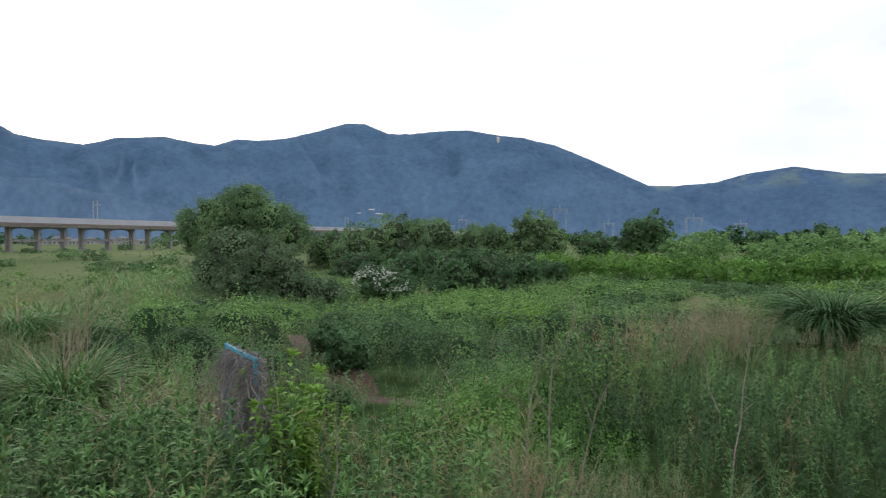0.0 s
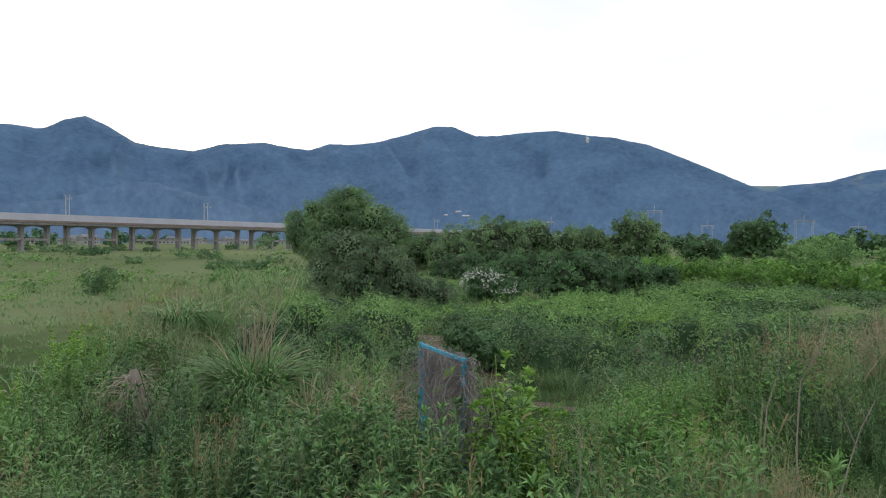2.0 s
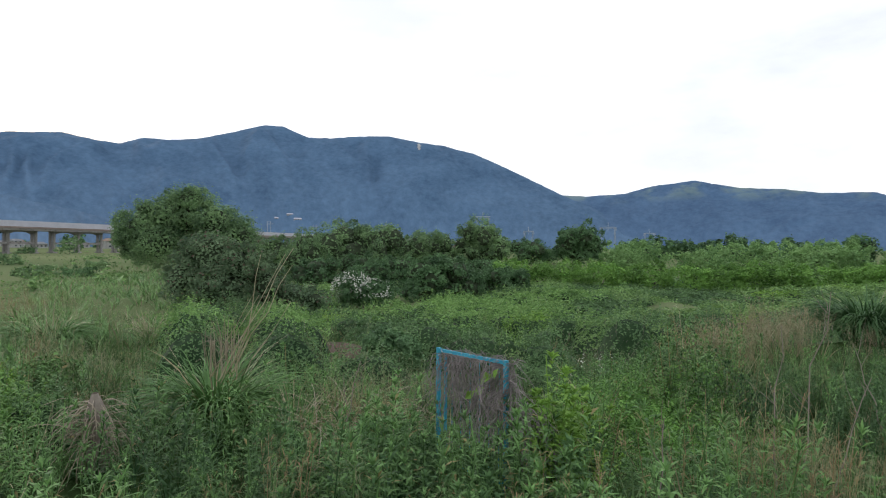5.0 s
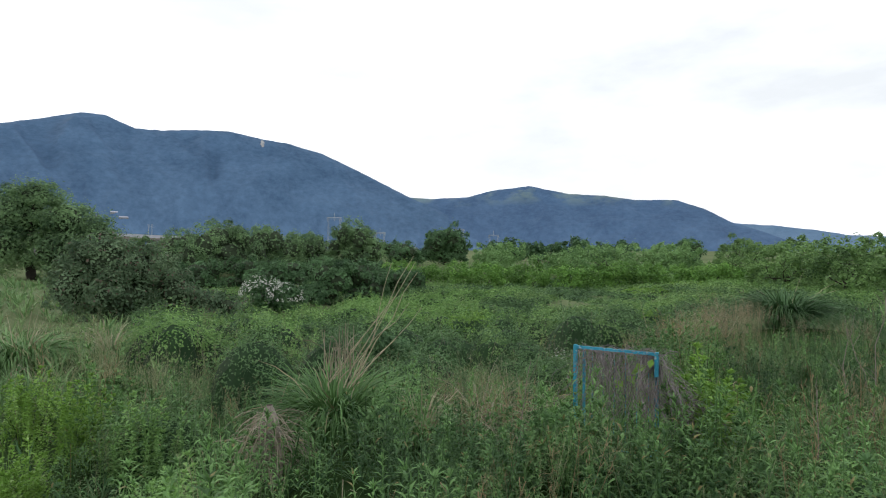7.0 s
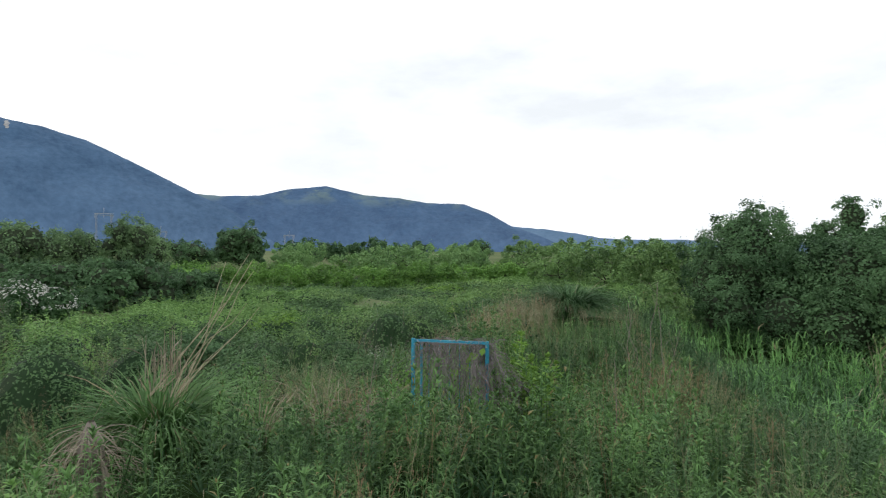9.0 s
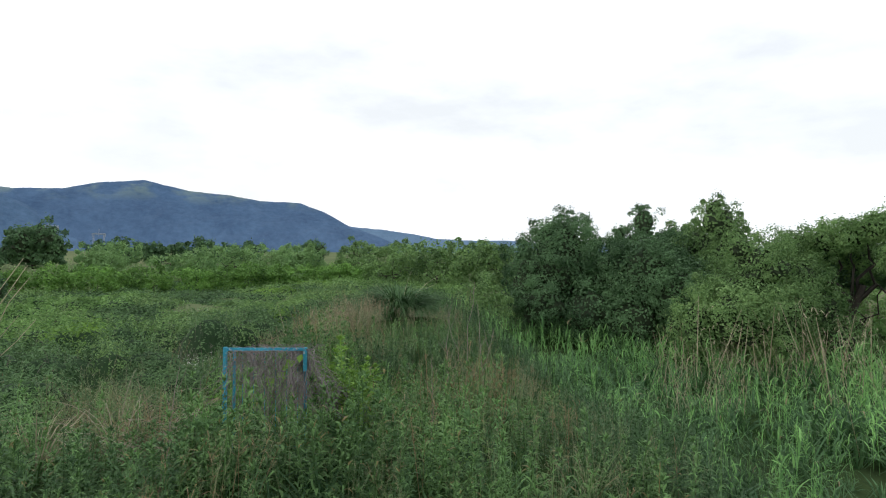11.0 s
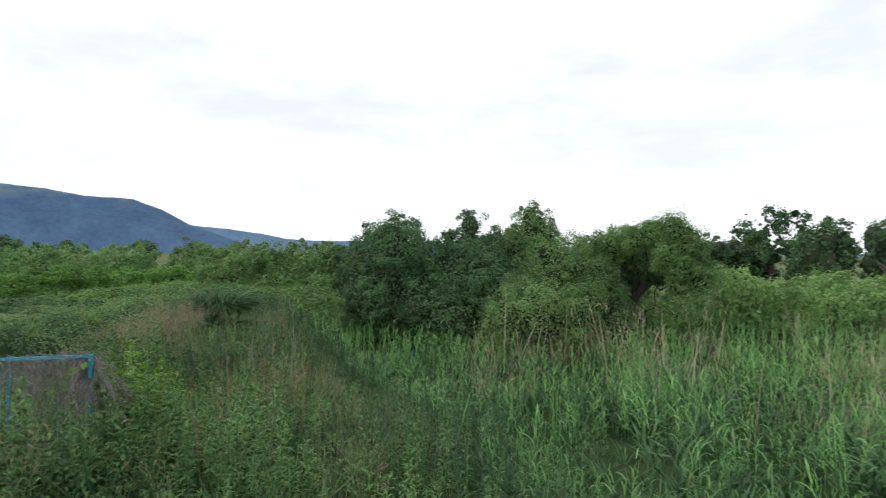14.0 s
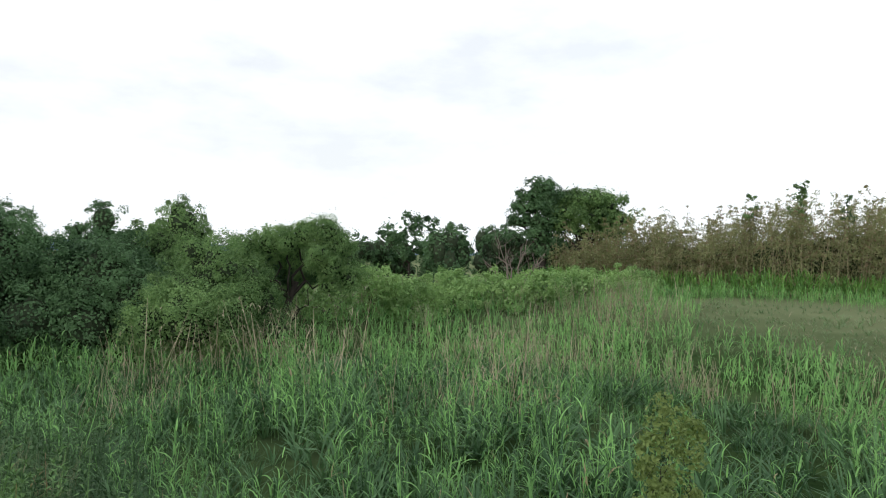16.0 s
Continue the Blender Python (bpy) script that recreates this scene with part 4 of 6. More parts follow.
def build_bamboo():
    """Canes leaning out of the grove, each with sprays of narrow drooping leaves."""
    t = thing("bamboo_grove", (28, -28, 0), "browned olive bamboo grove with bare leaning canes", "bamboo")
    canes, sprays_p = [], []
    n = 340
    u = rng.uniform(-0.09, 1.0, n)
    px = 31.5 - 9.5 * u + rng.uniform(-0.3, 5.0, n)
    py = -22.0 - 20.5 * u + rng.normal(0, 0.6, n)
    drift = value_noise(px * 0.6, py * 0.6, 1.0)             # clumps of taller and lower canes
    ht = (5.5 + 2.3 * u) * rng.uniform(0.72, 1.0, n) * (0.88 + 0.22 * drift) * np.clip(0.8 + 2.0 * (u + 0.04), 0.8, 1)
    lead = rng.random(n) < 0.13                              # leaders whose thin tips stand out
    ht[lead] = (5.3 + 2.4 * u[lead]) * rng.uniform(0.98, 1.16, lead.sum())
    for k in range(n):
        b = np.array([px[k], py[k], 0.0])
        lx, ly = rng.normal(0, 0.13, 2)
        s = np.linspace(0, 1, 7)[:, None]
        p = b + np.concatenate([lx * ht[k] * s ** 1.8, ly * ht[k] * s ** 1.8, ht[k] * (s - 0.04 * s ** 3)], 1)
        canes.append(tube(p - (28, -28, 0), 0.026 * (1 - 0.9 * s[:, 0]) + 0.003, 4))
        m = 22
        q = rng.uniform(0.04, 1.0, m) ** 0.7
        thin = np.clip((1.06 - q) * 2.4, 0.2, 1.0)           # sprays grow short towards the tip
        c = b + np.stack([lx * ht[k] * q ** 1.8, ly * ht[k] * q ** 1.8, ht[k] * (q - 0.04 * q ** 3)], -1) + rng.normal(0, 0.3, (m, 3)) * (1, 1, 0.4) * thin[:, None]
        flat = rng.normal(0, 0.27, (m, 16, 3)) * (1.3, 1.3, 0.5) * thin[:, None, None]
        flat[..., 2] -= 0.35 * np.hypot(flat[..., 0], flat[..., 1])      # feathery drooping sprays
        keep = rng.random((m, 16)) < (0.35 + 0.65 * thin)[:, None]
        sprays_p.append((c[:, None] + flat)[keep])
    P = np.concatenate(sprays_p) - (28, -28, 0)
    N = unit(len(P)) * (1, 1, 0.5) + (0, 0, 0.4)
    # dark lumps that stand in for shade deep in the grove
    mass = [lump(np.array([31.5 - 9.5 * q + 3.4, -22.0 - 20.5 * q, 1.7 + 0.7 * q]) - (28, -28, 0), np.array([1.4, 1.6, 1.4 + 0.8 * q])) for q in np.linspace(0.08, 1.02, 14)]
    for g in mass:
        part("shade_core", g, M_SHADETWIG, t, "dark core standing in for shade inside the grove")
    part("cane_thicket", join(canes), M_CANE, t, "thin tan bamboo canes")["kind"] = "stuff"
    part("foliage", leaves(P, N, 0.25, 0.054), M_BAMBOO, t)["kind"] = "stuff"


build_bamboo()
tree("thin_tree", 28.0, -35.1, [(0, 0.1, 7.7, 0.5, 0.5, 0.4), (0, 0.45, 7.0, 0.6, 0.6, 0.28), (0.1, -0.3, 6.5, 0.5, 0.5, 0.25), (0.1, 0.5, 6.0, 0.65, 0.65, 0.25), (0, -0.2, 5.4, 0.6, 0.6, 0.3)], 0.085, M_TREE, 2200, (0.13, 0.065), "thin tree standing out of the bamboo", clump=0.17, core=0.1)
tree("thin_tree", 28.8, -31.5, [(0, 0, 6.9, 0.3, 0.3, 0.2), (0, -0.3, 6.2, 0.35, 0.35, 0.2), (0, 0.2, 5.5, 0.35, 0.35, 0.25)], 0.05, M_TREE, 700, (0.13, 0.065), "thin sapling standing out of the bamboo", clump=0.14, core=0.1)
tree("thin_tree", 26.8, -37.6, [(0, 0, 6.8, 0.25, 0.25, 0.4), (0, 0.2, 6.1, 0.45, 0.45, 0.3), (0, -0.2, 5.5, 0.5, 0.5, 0.3)], 0.06, M_TREEDARK, 900, (0.13, 0.06), "thin sapling standing out of the bamboo", clump=0.15, core=0.1)

# ---- white blossoming bush ----


def build_blossom():
    x, y = -3.0, 30.6
    lb = [(-0.6, 0, 0.62, 1.0, 0.9, 0.5), (0.6, -0.2, 0.5, 1.0, 0.9, 0.4), (0, 0.4, 0.42, 1.3, 0.8, 0.36)]
    t = tree("flowering_bush", x, y, lb, 0.04, M_TREEDARK, 5500, (0.12, 0.07), "bush covered with white blossom in the field", "bush", clump=0.22)
    k = (1.12 - float(height(x, y))) / 1.12
    pts, nrm = [], []
    for l in lb:                                             # flowers in drifts over the upper side
        d = unit(2000)
        d = d[d[:, 2] > -0.1]
        p = np.array([l[0], l[1], l[2] * k]) + d * np.array([l[3], l[4], l[5] * k]) * rng.uniform(0.98, 1.14, (len(d), 1))
        on = value_noise(p[:, 0] * 1.0, p[:, 1] + p[:, 2], 0.3) > 0.42 + 0.12 * p[:, 0]
        pts.append(p[on]), nrm.append(d[on])
    part("blossom", leaves(np.concatenate(pts), np.concatenate(nrm), 0.075, 0.06), M_BLOSSOM, t, "white flower clusters")


build_blossom()
from mathutils.bvhtree import BVHTree

# ---- blue metal frame smothered in dry vine ----
FL, FR = np.array([-2.27, 6.25]), np.array([-1.73, 5.49])     # its two posts
FTOP = 1.33


def build_frame():
    d = (FR - FL) / np.linalg.norm(FR - FL)
    w = float(np.linalg.norm(FR - FL))
    z0 = float(height(*FL))
    t = thing("metal_frame", (FL[0], FL[1], z0, 0, 0, math.degrees(math.atan2(d[1], d[0]))), "weathered blue painted steel frame standing in the weeds", "frame")
    h = FTOP - z0

    def bar(name, a, b, r, label=""):
        p = np.linspace(a, b, 3)
        part(name, tube(p, r, 8), M_BLUE, t, label, True)

    def square(name, x0, x1, z0_, z1_, y=0.0, s=0.02):
        g = bmesh.new()
        v, f = box(x0, x1, y - s, y + s, z0_, z1_)
        vs = [g.verts.new(p) for p in v]
        for q in f:
            g.faces.new([vs[i] for i in q])
        bmesh.ops.bevel(g, geom=g.edges[:], offset=0.004, segments=2, affect="EDGES")
        me = bpy.data.meshes.new(name)
        g.to_mesh(me)
        g.free()
        me.materials.append(M_BLUE)
        ob = new(name, me)
        ob.parent = t

    square("post", -0.03, 0.015, -0.2, h + 0.01)
    square("post", w - 0.015, w + 0.03, -0.2, h + 0.005)
    square("stile", 0.085, 0.115, 0.1, h - 0.03, 0.0, 0.014)
    square("rail", 0.016, w - 0.016, h - 0.035, h, 0.0, 0.017)
    square("rail", 0.116, w - 0.016, 0.15, 0.18, 0.0, 0.014)
    for k in range(6):
        x = 0.2 + k * (w - 0.28) / 5
        bar("wire", (x, 0, 0.181), (x, 0, h - 0.036), 0.003)


build_frame()


def build_vines():
    """Dead climbers hanging in curtains from the frame and spilling to its far side."""
    d = (FR - FL) / np.linalg.norm(FR - FL)
    nrm = np.array([-d[1], d[0]])
    g = []
    for k in range(540):
        s = rng.uniform(0.08, 1.0) if k % 5 < 3 else rng.uniform(0.8, 1.45)
        top = FTOP - 0.01 if s < 0.95 else FTOP - 1.25 * (s - 0.95)
        z = top - (0.0 if k % 2 else rng.uniform(0, 0.5))
        n = 10
        vel = np.zeros(3)
        p = [np.array([s, rng.normal(-0.01, 0.05), z])]
        step = rng.uniform(0.03, 0.085)
        bias = rng.normal(0, 0.45) + (0.35 if s > 0.95 else 0.0)
        for j in range(n - 1):
            vel = 0.55 * vel + rng.normal(0, 0.45, 3) + np.array([bias * 0.4, -0.12, -0.55])
            p.append(p[-1] + vel / np.linalg.norm(vel) * step)
        p = np.array(p)
        p[:, 1] = np.clip(p[:, 1], np.where((np.abs(p[:, 0] - 0.94) < 0.07) & (p[:, 2] > FTOP - 0.28), 0.03, -0.32), 0.14)      # behind the second post
        p[:, 2] = np.clip(p[:, 2], 0.05, top - 0.02)
        w = np.stack([FL[0] + d[0] * p[:, 0] + nrm[0] * p[:, 1], FL[1] + d[1] * p[:, 0] + nrm[1] * p[:, 1], p[:, 2]], -1)
        g.append(tube(w, rng.uniform(0.0018, 0.0042), 3))
    for k in range(16):                                     # runners along the top rail
        s = rng.uniform(0, 0.8)
        q = np.linspace(0, 1, 8)
        p = np.array([*(FL + d * s), FTOP]) + np.stack([d[0] * 0.4 * q, d[1] * 0.4 * q, 0.03 * np.sin(q * 9 + k)], -1) + rng.normal(0, 0.018, (8, 3))
        g.append(tube(p, 0.003, 3))
    t = thing("dry_vine", (0, 0, 0), "tangled curtain of grey-brown dead vine on the blue frame", "vine")
    part("stem_tangle", join(g), M_VINE, t)["kind"] = "stuff"
    pts = np.array([[*(FL + d * s), z] for s, z in ((0.72, 1.10), (0.78, 1.16), (0.68, 1.02), (0.9, 1.22), (0.55, 0.95))]) + np.append(-nrm * 0.1, 0)
    for p in pts:
        part("green_leaf", leaves(p[None], np.array([[-nrm[0], -nrm[1], 0.3]]), 0.11, 0.09), M_LIME, t)


build_vines()

# ---- plants of the field ----


def pv(geoms):
    return join(geoms)


def lance(base, heading, length, width, rise, droop):
    """A folded lance leaf of four corners."""
    f, side = np.array([math.cos(heading), math.sin(heading), 0.0]), np.array([-math.sin(heading), math.cos(heading), 0.0])
    b = np.array(base, float)
    m = b + length * 0.45 * (f * math.cos(rise) + np.array([0, 0, math.sin(rise)]))
    tip = m + length * 0.55 * (f * math.cos(rise - droop) + np.array([0, 0, math.sin(rise - droop)]))
    up = np.array([0, 0, width * 0.18])
    return np.array([b, m + side * width / 2 + up, tip, m - side * width / 2 + up]), np.array([(0, 1, 2, 3)])


def weed_proto(h, n, length, width, rosette=9):
    """An upright weed: stem, spiralling lance leaves, a star of young leaves on top."""
    g = [strip((0, 0, 0), rng.uniform(0, 6), h, 0.008, 1.5, 0.1, (1, 1))]
    for k in range(n):
        s = (k + 1) / (n + 1)
        z = h * (0.22 + 0.76 * s)
        L = length * (1.2 - 0.35 * s) * rng.uniform(0.8, 1.2)
        g.append(lance((0, 0, z), k * 2.4 + rng.normal(0, 0.3), L, width * rng.uniform(0.8, 1.25), 0.15 + 0.6 * s + rng.normal(0, 0.18), rng.uniform(0.3, 0.9)))
    for k in range(rosette):
        g.append(lance((0, 0, h * 0.97), k * 2.4 + rng.normal(0, 0.2), length * rng.uniform(0.55, 0.85), width * 0.8, 0.55 + 0.09 * k + rng.normal(0, 0.12), rng.uniform(0.1, 0.6)))
    return pv(g)


def dome_proto(r, h, n, length, width):
    """A low mound of broad leaves."""
    d = unit(n)
    d[:, 2] = np.abs(d[:, 2])
    p = d * (r, r, h) * rng.uniform(0.72, 1.0, (n, 1)) + (0, 0, h * 0.05)
    q = d[: n // 7] * (r, r, h) * rng.uniform(0.25, 0.5, (n // 7, 1))        # leaves inside, that keep the light out
    return join([leaves(p, d * (1, 1, 0.6) + (0, 0, 0.7), length, width), leaves(q, d[: n // 7], length * 2, width * 2.4)])


def tuft_proto(n, length, width, spread=0.5, stations=(0.7, 1.0, 0.6, 0.05)):
    g = []
    for k in range(n):
        r = rng.uniform(0, 0.06)
        a = rng.uniform(0, 2 * math.pi)
        g.append(strip((r * math.cos(a), r * math.sin(a), 0), a + rng.normal(0, 0.5), length * rng.uniform(0.6, 1.15), width, 1.45 - rng.uniform(0, spread), rng.uniform(0.4, 1.5), stations, rng.normal(0, 0.3)))
    return pv(g)


def panicle_proto(h, n):
    """Thin stalks, each ending in a loose haze of seed."""
    g = []
    for k in range(n):
        a = rng.uniform(0, 6.28)
        lean = rng.uniform(0.05, 0.3)
        hh = h * rng.uniform(0.75, 1.1)
        tip = np.array([math.cos(a) * lean * hh, math.sin(a) * lean * hh, hh])
        g.append(strip((0, 0, 0), a, np.linalg.norm(tip), 0.004, math.pi / 2 - lean, 0.0, (1, 0.6)))
        for j in range(11):
            s = rng.uniform(0.6, 1.0)
            g.append(strip(tip * s, rng.uniform(0, 6.28), 0.08 * rng.uniform(0.6, 1.3), 0.0048, rng.uniform(0.2, 1.1), 0.5, (0.15, 1.0)))
    return pv(g)


def reed_proto(h, n, length, width, stations=(0.6, 1.0, 0.85, 0.5, 0.05)):
    g = [strip((0, 0, 0), rng.uniform(0, 6), h, 0.012, 1.52, 0.05, (1, 0.7))]
    for k in range(n):
        s = (k + 1) / n
        g.append(strip((0, 0, h * (0.15 + 0.82 * s)), k * math.pi + rng.normal(0, 0.5), length * rng.uniform(0.7, 1.2) * (1.1 - 0.35 * s), width * rng.uniform(0.7, 1.2), 0.9 + 0.35 * s + rng.normal(0, 0.15), rng.uniform(1.2, 2.6) * (1.15 - 0.45 * s), stations, rng.normal(0, 0.3)))
    return pv(g)


def cane_proto(h):
    a = rng.uniform(0, 6.28)
    g = [strip((0, 0, 0), a, h, 0.014, 1.5 - abs(rng.normal(0, 0.22)), rng.uniform(-0.1, 0.5), (1, 0.95, 0.85, 0.4))]
    for k in range(3):
        g.append(strip((0, 0, h * rng.uniform(0.4, 0.95)), rng.uniform(0, 6.28), 0.25, 0.012, rng.uniform(0.2, 1.2), 1.8, (0.7, 1, 0.1)))
    return pv(g)


def path_distance(x, y):
    t = np.clip(-x / 7.1, 0, 1)
    return np.hypot(x + 7.1 * t, y - 0.4 * t)


def seen(x, y):
    """Within the sweep of ground that lies before the camera along its way."""
    ok = np.zeros(np.shape(x), bool)
    for cx, cy, lo, hi in ((-0.9, -0.6, -50, 50), (-3.0, -0.6, -58, 35), (-7.2, 0.0, -112, 16), (-7.6, -0.6, -146, -40)):
        az = np.degrees(np.arctan2(-(x - cx), y - cy))
        ok |= (az < hi) & (az > lo)
    return ok


def reeds_here(x, y):
    """Above 0 in the reed bed, below 0 in the weeds."""
    return 0.9 * x + 2.0 - y + 1.2 * (value_noise(x, y, 2.5) - 0.5)


def in_meadow(x, y):
    """Short grass that lies lower than the bank, on its other side."""
    return ((-5.6 - x) * 0.9 - (y - 4.6) * 0.42 > 0.9 + 1.2 * (value_noise(x, y, 2.2) - 0.5)) & (y > 6)


def spots(x0, x1, y0, y1, per_m2, near, far, keep=None, meadow=False, trail=0.55):
    n = int((x1 - x0) * (y1 - y0) * per_m2)
    x, y = rng.uniform(x0, x1, n), rng.uniform(y0, y1, n)
    d = path_distance(x, y)
    ok = seen(x, y) & (d >= near) & (d < far) & (trail_distance(x, y) > trail)
    ok &= np.hypot(x + 5.82, y - 6.5) > 0.14                # around the dead tussock
    ok &= np.hypot(x + 4.88, y - 7.7) > 0.62              # the green one beside it
    ok &= np.hypot(x - 6.6, y - 10.2) > 1.7              # and the tussock on the mound
    if not meadow:
        ok &= ~in_meadow(x, y)
    if keep is not None:
        ok &= keep(x, y)
    x, y = x[ok], y[ok]
    return np.stack([x, y], -1), height(x, y)


def sized(xy, lo, hi, uneven=1.3):
    """Sizes that vary plant by plant and swell and sink in patches."""
    swell = 0.55 * value_noise(xy[:, 0], xy[:, 1], 1.5) + 0.45 * value_noise(xy[:, 0] + 40, xy[:, 1], 0.7)
    trodden = 1 - 0.72 * np.exp(-((xy[:, 0] + 0.9) ** 2 / 0.8 + (xy[:, 1] - 8.6) ** 2 / 2.6))      # lowered to fit the camera's view of where the trail starts
    # lowered here too, so the camera sees the dark strip behind
    trodden *= 1 - 0.4 * np.exp(-((xy[:, 0] - 1.6) ** 2 / 3.0 + (xy[:, 1] - 6.4) ** 2 / 1.6))
    return rng.uniform(lo, hi, len(xy)) * (1 - uneven / 2 + uneven * swell) * trodden


def mix(cell, lo, hi, shift=0.0):
    """Patchy growth: more where the noise is high."""
    return lambda x, y: rng.random(len(x)) < smooth_step(lo, hi, value_noise(x + shift, y - shift, cell))


def grow(name, protos, where, mat, label, category, lo=0.7, hi=1.2, lean=0.12, sink=0.02, uneven=1.3):
    xy, z = where
    if len(xy):
        z = np.maximum(z, mound_top(xy[:, 0], xy[:, 1]) - 0.25) if name in ("dead_stem_patches", "field_seed_heads", "dry_stem_patch", "white_flowers") else z
        stuff(name, scatter(protos, xy, z - sink, sized(xy, lo, hi, uneven), lean), mat, label, category)


WEEDS = [weed_proto(h, 26, 0.1, 0.019) for h in (0.48, 0.56, 0.62, 0.68, 0.78)]
WEEDS_FAR = [weed_proto(h, 11, 0.17, 0.045, 5) for h in (0.4, 0.5, 0.6)]
SHOOTS = [weed_proto(h, 14, 0.12, 0.028, 7) for h in (0.38, 0.46, 0.54)]
GREY = [weed_proto(h, 20, 0.1, 0.034, 9) for h in (0.45, 0.55, 0.6)]
DOMES_FAR = [dome_proto(0.6, 0.55, 34, 0.115, 0.068) for _ in range(5)]
BIGDOMES = [dome_proto(0.7, 0.72, 300, 0.058, 0.033) for _ in range(5)]
LOWDOMES = [dome_proto(0.3, 0.4, 120, 0.045, 0.022) for _ in range(5)]
TUFTS = [tuft_proto(16, 0.6, 0.011) for _ in range(4)]
TUFTS_FAR = [tuft_proto(8, 0.75, 0.04, 0.7, (0.8, 1.0, 0.05)) for _ in range(4)]
PANICLES = [panicle_proto(0.95, 5) for _ in range(5)]
RUSTS = [panicle_proto(0.85, 3) for _ in range(3)]
REEDS = [reed_proto(h, 7, 0.32, 0.023) for h in (0.68, 0.8, 0.9, 0.98, 1.08)]
REEDS_FAR = [reed_proto(h, 5, 0.42, 0.045, (0.7, 1.0, 0.1)) for h in (0.75, 0.95, 1.05)]
FINE = [tuft_proto(10, 0.42, 0.02, 0.9, (0.8, 1.0, 0.05)) for _ in range(4)]
CANES = [cane_proto(h) for h in (0.75, 0.9, 1.05, 1.15, 1.25, 1.4, 1.55, 1.75)]

in_weeds = lambda x, y: reeds_here(x, y) < -0.2
in_reeds = lambda x, y: reeds_here(x, y) > 0.7


def in_clearing(x, y):
    """The short pale grass between the reeds and the bamboo."""
    d, az = np.hypot(x + 7, y + 1), np.degrees(np.arctan2(-(x + 7), y + 1))
    return (az < -126.5 + 2.5 * (value_noise(x, y, 3.0) - 0.5)) & (d > 20.5 + 3 * value_noise(x, y, 4.0)) & (d < 37.0)

bank_foot = lambda x, y: np.abs(reeds_here(x, y) - 0.5) < 1.2
both = lambda *fs: (lambda x, y: np.logical_and.reduce([f(x, y) for f in fs]))
# loose grass on the bank at the far end and on the mound by the reeds
hazy = lambda x, y: np.maximum(smooth_step(-5.5, -8.0, x + 0.12 * (y - 10)) * smooth_step(6.5, 9, y), np.exp(-((x - 5.2) ** 2 + (y - 9.2) ** 2) / 9.0))
in_haze = lambda x, y: (rng.random(len(x)) < hazy(x, y)) & (np.hypot(x + 9.55, y - 13.35) > 1.15) & (np.hypot(x + 4.88, y - 7.7) > 0.9)
no_bank = lambda x, y: rng.random(len(x)) > 0.9 * smooth_step(-5.5, -8.0, x + 0.12 * (y - 10)) * (1 - smooth_step(0.35, 0.75, value_noise(x, y, 3.0)) * (y < 14))
no_haze = lambda x, y: rng.random(len(x)) > 0.8 * hazy(x, y)
hollow_at = lambda x, y: smooth_step(8.5, 11.0, y - 0.3 * np.maximum(x - 3, 0)) * (1 - 0.75 * hazy(x, y)) * smooth_step(-12.5, -9.0, x + 0.12 * (y - 10))

no_field = lambda x, y: (rng.random(len(x)) > hollow_at(x, y)) | (y > 48)

# ---- leafy mounds of the hollow field ----


